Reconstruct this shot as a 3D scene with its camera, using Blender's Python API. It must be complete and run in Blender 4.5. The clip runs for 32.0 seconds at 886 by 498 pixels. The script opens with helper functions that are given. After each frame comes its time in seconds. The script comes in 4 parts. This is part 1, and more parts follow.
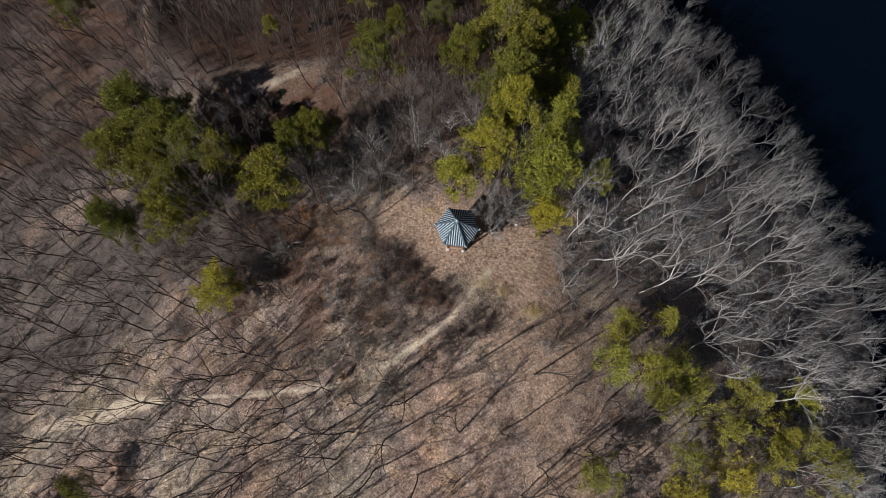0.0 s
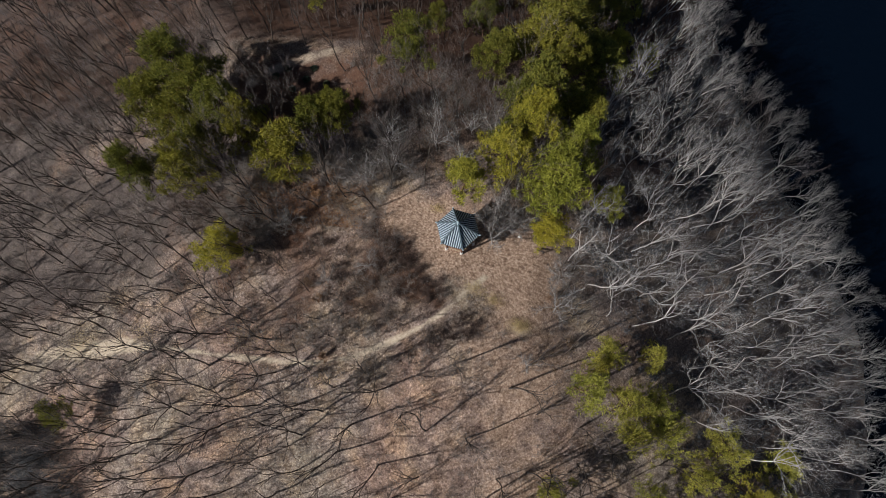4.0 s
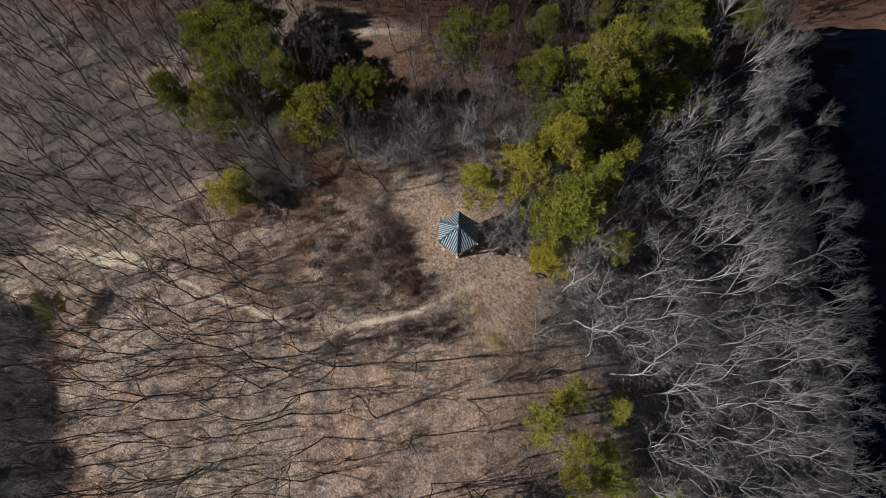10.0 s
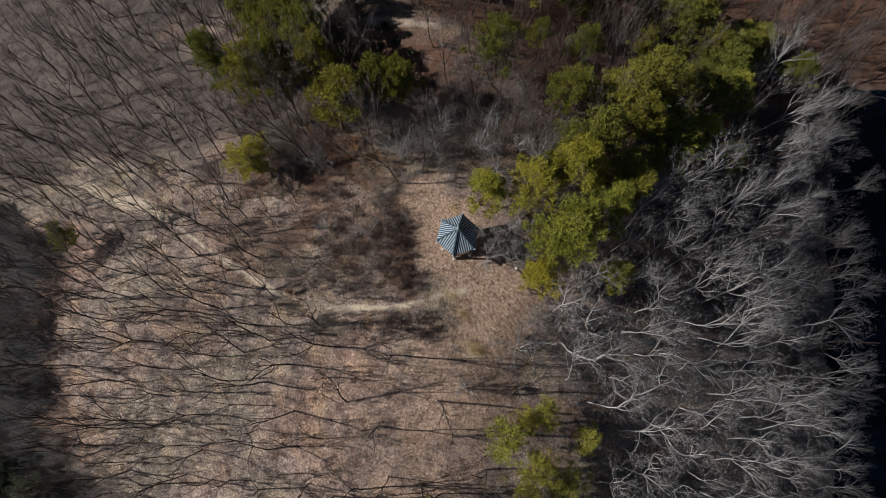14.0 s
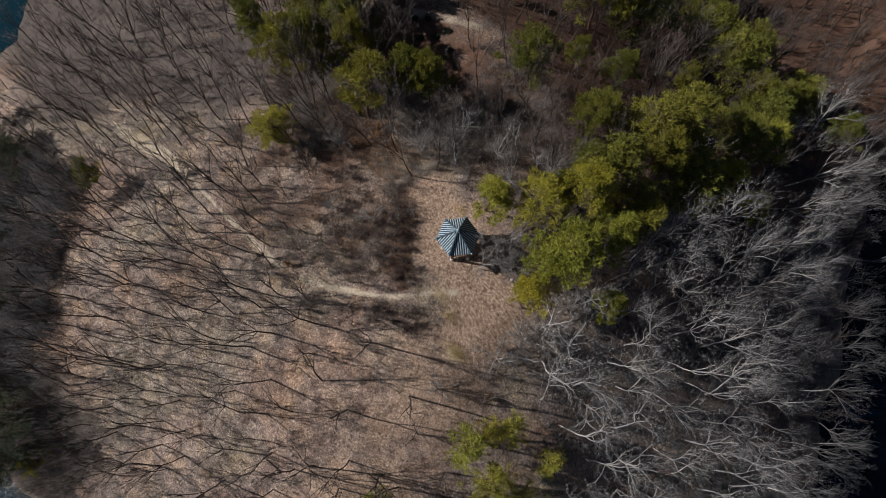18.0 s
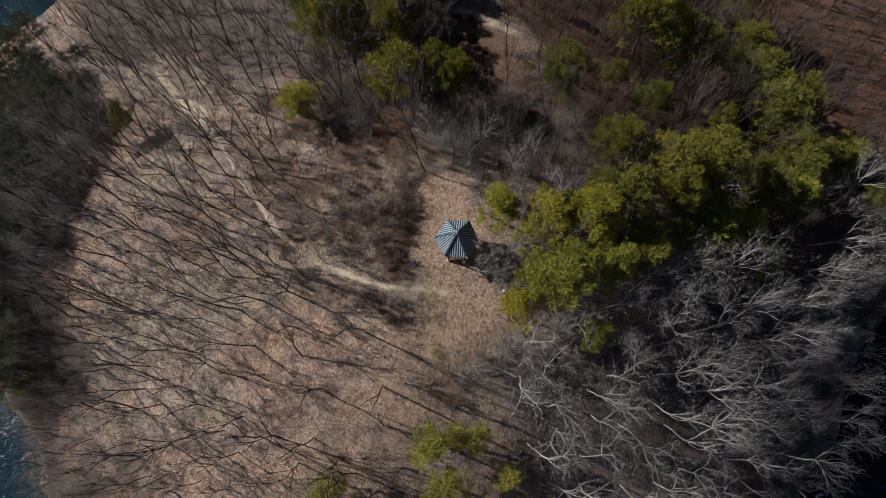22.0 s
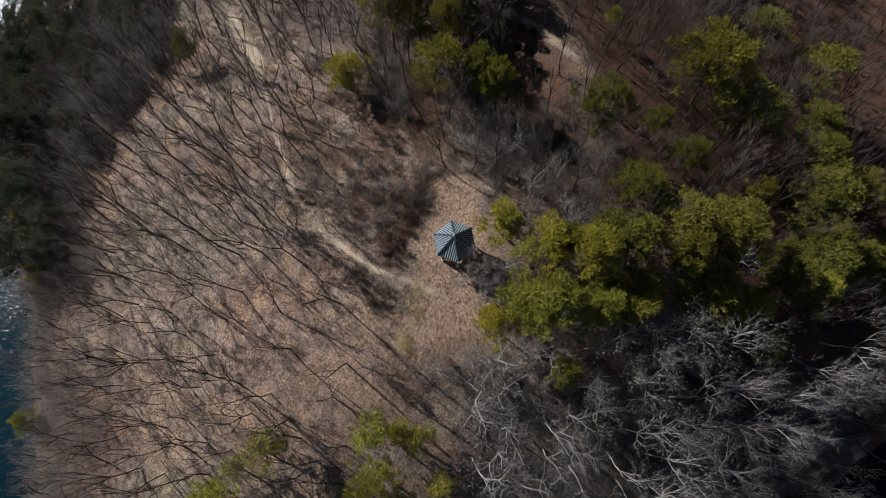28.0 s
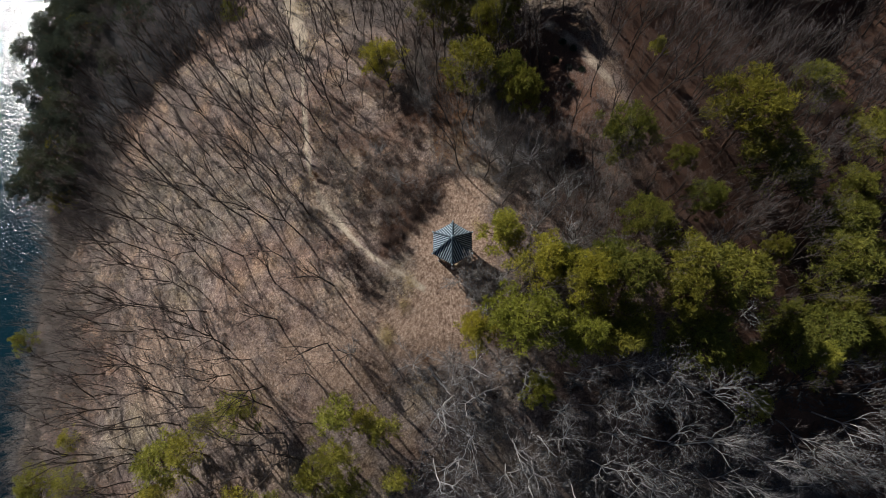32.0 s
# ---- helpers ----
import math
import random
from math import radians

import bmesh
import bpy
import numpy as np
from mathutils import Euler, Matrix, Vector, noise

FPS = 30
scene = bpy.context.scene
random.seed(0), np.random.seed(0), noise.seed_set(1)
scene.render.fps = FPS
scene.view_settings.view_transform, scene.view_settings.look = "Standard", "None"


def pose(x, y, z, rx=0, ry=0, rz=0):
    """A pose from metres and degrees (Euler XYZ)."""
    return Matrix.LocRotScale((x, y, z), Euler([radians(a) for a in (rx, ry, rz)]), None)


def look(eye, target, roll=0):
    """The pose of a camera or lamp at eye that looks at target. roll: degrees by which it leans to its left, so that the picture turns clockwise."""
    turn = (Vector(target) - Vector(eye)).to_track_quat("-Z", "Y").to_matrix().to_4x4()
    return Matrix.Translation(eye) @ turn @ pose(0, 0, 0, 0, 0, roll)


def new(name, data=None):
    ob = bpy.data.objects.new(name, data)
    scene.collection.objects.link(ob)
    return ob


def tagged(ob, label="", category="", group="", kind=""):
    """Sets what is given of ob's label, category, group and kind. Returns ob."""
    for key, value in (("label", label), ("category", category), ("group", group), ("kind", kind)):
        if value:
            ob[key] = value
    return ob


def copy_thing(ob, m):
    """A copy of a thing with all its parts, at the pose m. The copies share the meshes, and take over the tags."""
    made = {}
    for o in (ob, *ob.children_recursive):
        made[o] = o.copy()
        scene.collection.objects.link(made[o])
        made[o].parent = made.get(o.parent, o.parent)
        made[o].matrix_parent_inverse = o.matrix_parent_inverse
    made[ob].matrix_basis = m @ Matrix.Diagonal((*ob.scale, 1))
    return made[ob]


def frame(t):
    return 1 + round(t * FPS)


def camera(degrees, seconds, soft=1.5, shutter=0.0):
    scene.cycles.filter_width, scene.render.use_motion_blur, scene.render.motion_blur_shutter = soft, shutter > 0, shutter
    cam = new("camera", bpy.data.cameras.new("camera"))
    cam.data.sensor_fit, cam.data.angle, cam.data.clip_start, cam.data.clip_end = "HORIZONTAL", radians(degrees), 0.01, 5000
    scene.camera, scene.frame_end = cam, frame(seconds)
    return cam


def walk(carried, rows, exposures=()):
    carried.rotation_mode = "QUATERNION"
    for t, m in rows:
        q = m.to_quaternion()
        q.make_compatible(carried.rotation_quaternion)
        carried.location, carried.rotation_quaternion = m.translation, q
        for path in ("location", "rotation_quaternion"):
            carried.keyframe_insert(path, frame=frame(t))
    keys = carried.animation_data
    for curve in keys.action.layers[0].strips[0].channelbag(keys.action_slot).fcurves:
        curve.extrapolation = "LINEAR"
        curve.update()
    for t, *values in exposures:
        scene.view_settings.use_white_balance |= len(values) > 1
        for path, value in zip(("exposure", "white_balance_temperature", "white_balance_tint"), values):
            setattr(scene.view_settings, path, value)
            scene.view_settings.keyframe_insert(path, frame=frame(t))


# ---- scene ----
cam = camera(70.8, 32.0, soft=1.0)
METRES, TILT, LEAN = 30.0, -71.9, 1.45
START = (0.082, -21.076, 60.536)
ROWS = [
    (0.0, 0.0, 0.0, 0.0, 0.0, 0.0, -0.0),
    (0.5, 0.0152, -0.0001, 0.001, 0.4, -0.04, -1.23),
    (1.0, 0.0307, -0.0, 0.0023, 0.81, -0.09, -2.44),
    (1.5, 0.0454, 0.0001, 0.0044, 1.2, -0.16, -3.66),
    (2.0, 0.06, 0.0005, 0.0069, 1.59, -0.23, -4.88),
    (2.5, 0.0756, 0.0006, 0.0079, 2.0, -0.26, -6.1),
    (3.0, 0.0907, 0.0012, 0.0104, 2.41, -0.33, -7.34),
    (3.5, 0.106, 0.0017, 0.014, 2.83, -0.44, -8.58),
    (5.5, 0.165, 0.0053, 0.0321, 4.5, -0.94, -13.46),
    (6.0, 0.1796, 0.006, 0.0368, 4.93, -1.08, -14.67),
    (6.5, 0.1945, 0.0071, 0.0423, 5.39, -1.24, -15.89),
    (7.0, 0.2092, 0.0082, 0.0459, 5.83, -1.36, -17.11),
    (7.5, 0.2234, 0.0097, 0.0525, 6.28, -1.56, -18.32),
    (8.0, 0.2381, 0.0111, 0.057, 6.75, -1.71, -19.54),
    (8.5, 0.2526, 0.0126, 0.0623, 7.23, -1.87, -20.76),
    (9.0, 0.2662, 0.0145, 0.0715, 7.72, -2.14, -21.96),
    (9.5, 0.2799, 0.016, 0.0782, 8.2, -2.35, -23.18),
    (10.0, 0.2937, 0.0179, 0.0874, 8.72, -2.65, -24.39),
    (10.5, 0.3068, 0.0199, 0.0953, 9.22, -2.92, -25.6),
    (11.0, 0.3201, 0.022, 0.1033, 9.74, -3.19, -26.8),
    (11.5, 0.3338, 0.0238, 0.11, 10.28, -3.43, -28.03),
    (12.0, 0.3465, 0.0259, 0.1186, 10.82, -3.73, -29.22),
    (12.5, 0.3599, 0.0283, 0.126, 11.37, -3.99, -30.43),
    (13.0, 0.3715, 0.0306, 0.137, 11.95, -4.4, -31.64),
    (13.5, 0.3851, 0.0332, 0.1444, 12.55, -4.69, -32.84),
    (14.0, 0.3972, 0.0355, 0.1543, 13.17, -5.07, -34.05),
    (14.5, 0.4094, 0.0383, 0.1639, 13.8, -5.46, -35.26),
    (16.5, 0.4512, 0.0467, 0.2006, 16.37, -7.16, -40.04),
    (17.0, 0.4629, 0.0501, 0.2119, 17.15, -7.69, -41.21),
    (17.5, 0.4733, 0.0532, 0.2236, 17.93, -8.25, -42.39),
    (18.0, 0.4834, 0.0565, 0.2354, 18.75, -8.85, -43.57),
    (18.5, 0.4945, 0.0599, 0.2461, 19.59, -9.43, -44.75),
    (19.0, 0.5045, 0.0631, 0.2575, 20.45, -10.06, -45.9),
    (19.5, 0.5152, 0.0668, 0.2687, 21.36, -10.72, -47.02),
    (20.0, 0.5231, 0.0698, 0.2818, 22.29, -11.49, -48.16),
    (20.5, 0.5328, 0.0735, 0.294, 23.29, -12.24, -49.29),
    (21.0, 0.542, 0.0773, 0.306, 24.33, -13.04, -50.4),
    (21.5, 0.551, 0.0811, 0.3187, 25.42, -13.91, -51.5),
    (22.0, 0.5591, 0.0847, 0.3314, 26.55, -14.82, -52.59),
    (22.5, 0.567, 0.0885, 0.3446, 27.75, -15.81, -53.67),
    (23.0, 0.5752, 0.0924, 0.3575, 29.0, -16.84, -54.74),
    (23.5, 0.5824, 0.0964, 0.3709, 30.32, -17.95, -55.8),
    (24.0, 0.5898, 0.1004, 0.3845, 31.73, -19.15, -56.84),
    (24.5, 0.5964, 0.1043, 0.398, 33.2, -20.41, -57.87),
    (25.0, 0.6024, 0.1083, 0.412, 34.78, -21.78, -58.88),
    (25.5, 0.609, 0.1125, 0.4256, 36.44, -23.2, -59.87),
    (27.5, 0.626, 0.1288, 0.4867, 44.33, -30.39, -63.56),
    (28.0, 0.6314, 0.1335, 0.5011, 46.61, -32.44, -64.41),
    (28.5, 0.6353, 0.1379, 0.5159, 49.03, -34.66, -65.23),
    (29.0, 0.6391, 0.1424, 0.5304, 51.6, -37.01, -66.0),
    (29.5, 0.6425, 0.1468, 0.545, 54.34, -39.54, -66.74),
    (30.0, 0.6454, 0.1514, 0.56, 57.24, -42.23, -67.42),
    (30.5, 0.6479, 0.156, 0.5751, 60.27, -45.06, -68.04),
    (31.0, 0.6505, 0.1607, 0.5899, 63.49, -48.06, -68.61),
    (31.5, 0.6527, 0.1653, 0.6047, 66.86, -51.22, -69.11),
    (32.0, 0.6545, 0.1701, 0.6193, 70.35, -54.49, -69.55),
]
walk(cam, [(t, pose(*START, TILT, LEAN, 0) @ pose(METRES * x, METRES * y, METRES * z, 90 + pitch, roll, yaw)) for t, x, y, z, yaw, pitch, roll in ROWS],
     exposures=[(0.0, 0.14), (14.0, 0.04), (32.0, 0.0)])

import functools

# ---- world, sun ----
SUN_AZ, SUN_EL = -142.5, 37.5
world = bpy.data.worlds.new("sky")
scene.world = world
world.use_nodes = True
wt = world.node_tree
sky = wt.nodes.new("ShaderNodeTexSky")
sky.sky_type = 'NISHITA'
sky.sun_disc = False
sky.air_density, sky.dust_density, sky.ozone_density, sky.altitude = 0.5, 0.2, 1.0, 400
sky.sun_elevation = radians(SUN_EL)
sky.sun_rotation = radians(90 - SUN_AZ)
wt.links.new(sky.outputs[0], wt.nodes["Background"].inputs[0])
wt.nodes["Background"].inputs[1].default_value = 0.046
sun = new("sun", bpy.data.lights.new("sun", 'SUN'))
sun.data.energy, sun.data.angle, sun.data.color = 4.8, radians(0.5), (1.0, 0.984, 0.98)
sd = Vector((math.cos(radians(SUN_EL)) * math.cos(radians(SUN_AZ)), math.cos(radians(SUN_EL)) * math.sin(radians(SUN_AZ)), math.sin(radians(SUN_EL))))
sun.matrix_world = look(sd * 120, (0, 0, 0))

# ---- materials ----
class Mat:
    def __init__(self, name, rough=0.8, metal=0.0, spec=0.3):
        self.m = bpy.data.materials.new(name)
        self.m.use_nodes = True
        self.t = self.m.node_tree
        self.b = self.t.nodes["Principled BSDF"]
        self.b.inputs["Roughness"].default_value = rough
        self.b.inputs["Metallic"].default_value = metal
        self.b.inputs["Specular IOR Level"].default_value = spec

    def node(self, kind, **props):
        n = self.t.nodes.new("ShaderNode" + kind)
        for k, v in props.items():
            if k == "op":
                n.operation = v
            elif k == "blend":
                n.data_type, n.blend_type = 'RGBA', v
        return n

    def link(self, a, b):
        self.t.links.new(a, b)

    def coord(self):
        return self.node("TexCoord").outputs["Object"]

    def place(self):
        return self.node("NewGeometry").outputs["Position"]

    def noise(self, where, scale, detail=4.0, rough=0.55):
        n = self.node("TexNoise")
        n.inputs["Scale"].default_value, n.inputs["Detail"].default_value, n.inputs["Roughness"].default_value = scale, detail, rough
        self.link(where, n.inputs["Vector"])
        return n.outputs[0]

    def ramp(self, fac, *stops):
        n = self.node("ValToRGB")
        e = n.color_ramp.elements
        while len(e) < len(stops):
            e.new(0.5)
        for el, (pos, col) in zip(e, stops):
            el.position = pos
            el.color = (*col, 1) if len(col) == 3 else (col[0], col[0], col[0], 1)
        self.link(fac, n.inputs[0])
        return n.outputs[0]

    def mix(self, fac, a, b, blend='MIX'):
        n = self.node("Mix", blend=blend)
        for s, v in ((0, fac), (6, a), (7, b)):
            if isinstance(v, (int, float)):
                n.inputs[s].default_value = v
            elif isinstance(v, tuple):
                n.inputs[s].default_value = (*v, 1)
            else:
                self.link(v, n.inputs[s])
        return n.outputs[2]

    def math(self, op, a, b=0.0):
        n = self.node("Math", op=op)
        for s, v in ((0, a), (1, b)):
            if isinstance(v, (int, float)):
                n.inputs[s].default_value = v
            else:
                self.link(v, n.inputs[s])
        return n.outputs[0]

    def color(self, c):
        self.link(c, self.b.inputs["Base Color"])
        return self

    def bump(self, h, dist, strength=1.0):
        n = self.node("Bump")
        n.inputs["Distance"].default_value, n.inputs["Strength"].default_value = dist, strength
        self.link(h, n.inputs["Height"])
        self.link(n.outputs[0], self.b.inputs["Normal"])
        return self


def bark_material(name, dark, light):
    k = Mat(name, 0.9, spec=0.2)
    g = k.ramp(k.noise(k.coord(), 3.0, 5), (0.3, dark), (0.7, light))
    r = k.node("ObjectInfo").outputs["Random"]
    v = k.ramp(r, (0.0, (0.72, 0.72, 0.72)), (1.0, (1.2, 1.15, 1.1)))
    k.color(k.mix(1.0, g, v, 'MULTIPLY')).bump(k.noise(k.coord(), 22.0, 3), 0.02)
    return k.m


def foliage_material(name, a, b, c):
    k = Mat(name, 0.7, spec=0.25)
    isl = k.node("NewGeometry").outputs["Random Per Island"]
    base = k.ramp(isl, (0.0, a), (0.55, b), (1.0, c))
    big = k.noise(k.coord(), 0.7, 2)
    base = k.mix(k.ramp(big, (0.4, (0.0,)), (0.65, (0.45,))), base, c)
    r = k.node("ObjectInfo").outputs["Random"]
    v = k.ramp(r, (0.0, (0.82, 0.88, 0.88)), (0.5, (1.0, 1.0, 1.0)), (1.0, (1.22, 1.12, 0.9)))
    k.color(k.mix(1.0, base, v, 'MULTIPLY'))
    # thin needles and leaves let some light through
    thin, both = k.node("BsdfTranslucent"), k.node("MixShader")
    k.link(k.b.inputs["Base Color"].links[0].from_socket, thin.inputs["Color"])
    both.inputs[0].default_value = 0.32
    k.link(k.b.outputs[0], both.inputs[1])
    k.link(thin.outputs[0], both.inputs[2])
    k.link(both.outputs[0], k.t.nodes["Material Output"].inputs["Surface"])
    return k.m


def plain_material(name, a, b, scale, rough=0.6, metal=0.0, bump=0.004, spec=0.4):
    k = Mat(name, rough, metal, spec)
    n = k.noise(k.coord(), scale, 5)
    fine = k.noise(k.coord(), scale * 9, 3)
    c = k.mix(k.ramp(fine, (0.45, (0.0,)), (0.75, (0.5,))), k.ramp(n, (0.3, a), (0.7, b)), a)
    k.color(c).bump(fine, bump)
    return k.m


BARK_DARK = bark_material("oak_bark", (0.045, 0.036, 0.031), (0.10, 0.082, 0.07))
BARK_PALE = bark_material("pale_bark", (0.36, 0.345, 0.325), (0.56, 0.54, 0.515))
TWIG_DARK = bark_material("oak_twig", (0.125, 0.105, 0.10), (0.21, 0.18, 0.172))
TWIG_PALE = bark_material("pale_twig", (0.145, 0.142, 0.148), (0.24, 0.237, 0.241))
BARK_PINE = bark_material("pine_bark", (0.07, 0.045, 0.032), (0.17, 0.10, 0.065))
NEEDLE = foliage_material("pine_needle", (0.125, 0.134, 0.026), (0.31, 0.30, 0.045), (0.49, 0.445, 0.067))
# brighter copy of NEEDLE, with the southern spur's sunlight put into the colour
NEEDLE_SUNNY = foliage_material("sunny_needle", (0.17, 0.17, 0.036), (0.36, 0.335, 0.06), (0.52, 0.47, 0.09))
# olive copy of NEEDLE, darkened to paint the northern slope's shade
NEEDLE_OLIVE_SHADED = foliage_material("shaded_olive_needle", (0.07, 0.082, 0.019), (0.17, 0.172, 0.032), (0.30, 0.28, 0.045))
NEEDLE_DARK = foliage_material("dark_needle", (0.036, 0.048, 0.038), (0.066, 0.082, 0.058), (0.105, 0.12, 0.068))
BRUSH = bark_material("brush_twig", (0.085, 0.056, 0.046), (0.17, 0.118, 0.096))
# darker copy of BRUSH: the northern slope's shade put into the twig colour
BRUSH_SHADE = bark_material("shaded_brush_twig", (0.055, 0.037, 0.03), (0.115, 0.08, 0.065))
BRUSH_GREY = bark_material("grey_brush_twig", (0.15, 0.135, 0.125), (0.25, 0.225, 0.205))
DEAD_LEAF = foliage_material("dead_leaf", (0.15, 0.075, 0.04), (0.24, 0.14, 0.085), (0.31, 0.21, 0.14))
ROOF = plain_material("roof_metal", (0.014, 0.025, 0.036), (0.026, 0.042, 0.056), 2.0, 0.6, 0.0, spec=0.12)
# paler than the roof metal: the highlight along each rib is put into its colour
RIB = plain_material("roof_rib", (0.36, 0.44, 0.49), (0.54, 0.63, 0.68), 3.0, 0.45, 0.0, spec=0.5)
RIDGE = plain_material("roof_ridge", (0.045, 0.07, 0.085), (0.08, 0.115, 0.13), 3.0, 0.45)
CAP = plain_material("cap_tile", (0.28, 0.38, 0.42), (0.46, 0.55, 0.58), 5.0, 0.5)
WOOD = plain_material("painted_post", (0.16, 0.075, 0.045), (0.26, 0.13, 0.08), 3.0, 0.6)
DECK = plain_material("deck_board", (0.30, 0.22, 0.14), (0.46, 0.36, 0.25), 2.5, 0.7)
STONE = plain_material("white_stone", (0.55, 0.53, 0.49), (0.78, 0.76, 0.72), 6.0, 0.8)
LOG = plain_material("dark_timber", (0.03, 0.022, 0.018), (0.07, 0.05, 0.04), 5.0, 0.85)


def ground_material():
    k = Mat("leaf_litter", 0.95, spec=0.1)
    p = k.place()
    at = k.node("VertexColor")
    at.layer_name = "cover"
    sep = k.node("SeparateColor")
    k.link(at.outputs[0], sep.inputs[0])
    sand_w, clear_w, brush_w = sep.outputs[0], sep.outputs[1], sep.outputs[2]
    big = k.noise(p, 0.09, 4)
    mid = k.noise(p, 0.8, 5, 0.65)
    fine = k.noise(p, 4.5, 6, 0.85)
    leaf = k.node("TexVoronoi")
    leaf.inputs["Scale"].default_value = 13.0
    k.link(p, leaf.inputs["Vector"])
    litter = k.ramp(fine, (0.34, (0.06, 0.046, 0.040)), (0.5, (0.215, 0.17, 0.144)), (0.64, (0.49, 0.42, 0.365)))
    tone = k.ramp(mid, (0.32, (0.42, 0.38, 0.37)), (0.5, (0.98, 0.96, 0.95)), (0.68, (1.32, 1.27, 1.18)))
    litter = k.mix(1.0, litter, tone, 'MULTIPLY')
    hue = k.ramp(big, (0.35, (1.08, 0.96, 0.9)), (0.5, (1.0, 1.0, 1.0)), (0.68, (0.96, 1.04, 0.98)))
    litter = k.mix(1.0, litter, hue, 'MULTIPLY')
    patch = k.noise(p, 0.33, 4, 0.65)
    litter = k.mix(1.0, litter, k.ramp(patch, (0.36, (0.80, 0.80, 0.84)), (0.47, (1.03, 1.04, 1.06)), (0.56, (1.12, 1.09, 1.03)), (0.66, (1.30, 1.24, 1.08))), 'MULTIPLY')
    lf = k.ramp(leaf.outputs["Color"], (0.2, (0.7, 0.66, 0.62)), (0.8, (1.25, 1.2, 1.16)))
    litter = k.mix(0.7, litter, lf, 'MULTIPLY')
    cleared = k.ramp(fine, (0.33, (0.13, 0.079, 0.055)), (0.5, (0.335, 0.234, 0.17)), (0.66, (0.64, 0.51, 0.40)))
    cleared = k.mix(1.0, cleared, k.ramp(k.noise(p, 2.2, 5, 0.7), (0.36, (0.52, 0.49, 0.48)), (0.5, (1.0, 1.0, 1.0)), (0.64, (1.14, 1.16, 1.16))), 'MULTIPLY')
    cleared = k.mix(0.6, cleared, lf, 'MULTIPLY')
    sand = k.ramp(fine, (0.3, (0.22, 0.165, 0.115)), (0.5, (0.46, 0.375, 0.275)), (0.68, (0.68, 0.58, 0.45)))
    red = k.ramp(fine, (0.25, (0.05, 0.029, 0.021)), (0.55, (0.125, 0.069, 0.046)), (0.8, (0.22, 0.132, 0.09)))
    jig = k.math('MULTIPLY', k.math('SUBTRACT', mid, 0.5), 1.1)

    def edge(w):
        s = k.math('ADD', w, k.math('MULTIPLY', jig, k.math('MULTIPLY', w, 2.0)))
        return k.ramp(s, (0.25, (0.0,)), (0.7, (1.0,)))
    # litter with shade painted into its colour, laid on by the cover's alpha
    shade_litter = k.ramp(fine, (0.3, (0.037, 0.030, 0.027)), (0.52, (0.10, 0.082, 0.073)), (0.72, (0.225, 0.186, 0.162)))
    shade_litter = k.mix(1.0, shade_litter, tone, 'MULTIPLY')
    c = k.mix(edge(at.outputs["Alpha"]), litter, shade_litter)
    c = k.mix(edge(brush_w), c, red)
    c = k.mix(edge(clear_w), c, cleared)
    c = k.mix(edge(sand_w), c, sand)
    k.color(c)
    h = k.math('ADD', k.math('MULTIPLY', fine, 0.6), leaf.outputs["Distance"])
    k.bump(h, 0.03, 0.7)
    return k.m


def water_material():
    k = Mat("lake_water", 0.14, spec=0.5)
    k.b.inputs["IOR"].default_value = 1.33
    p = k.place()
    axes = k.node("SeparateXYZ")
    k.link(p, axes.inputs[0])
    # the dimmer light on the eastern water is painted as a gradient along x
    dim_east = k.math('DIVIDE', k.math('ADD', axes.outputs[0], k.math('MULTIPLY', k.noise(p, 0.03, 2), 20.0)), 60.0)
    k.color(k.ramp(dim_east, (0.1, (0.004, 0.022, 0.032)), (0.75, (0.0008, 0.0028, 0.0065))))
    a = k.noise(p, 2.8, 2, 0.5)
    b = k.noise(p, 0.9, 1, 0.5)
    k.bump(k.math('ADD', a, k.math('MULTIPLY', b, 0.8)), 0.085, 1.0)
    return k.m


GROUND, WATER = ground_material(), water_material()


# ---- mesh helpers ----
def part(name, bm, material, parent=None, label=""):
    me = bpy.data.meshes.new(name)
    bm.to_mesh(me)
    bm.free()
    me.materials.append(material)
    ob = new(name, me)
    if parent is not None:
        ob.parent = parent
    return tagged(ob, label)


def tri_object(name, verts, tris, material, parent=None, label=""):
    """A mesh of triangles from arrays, for crowns and twigs."""
    me = bpy.data.meshes.new(name)
    v, t = np.asarray(verts, np.float32), np.asarray(tris, np.int32)
    me.vertices.add(len(v))
    me.vertices.foreach_set("co", v.ravel())
    me.loops.add(t.size)
    me.loops.foreach_set("vertex_index", t.ravel())
    me.polygons.add(len(t))
    me.polygons.foreach_set("loop_start", np.arange(0, t.size, 3, dtype=np.int32))
    me.update(calc_edges=True)
    me.materials.append(material)
    ob = new(name, me)
    if parent is not None:
        ob.parent = parent
    return tagged(ob, label)


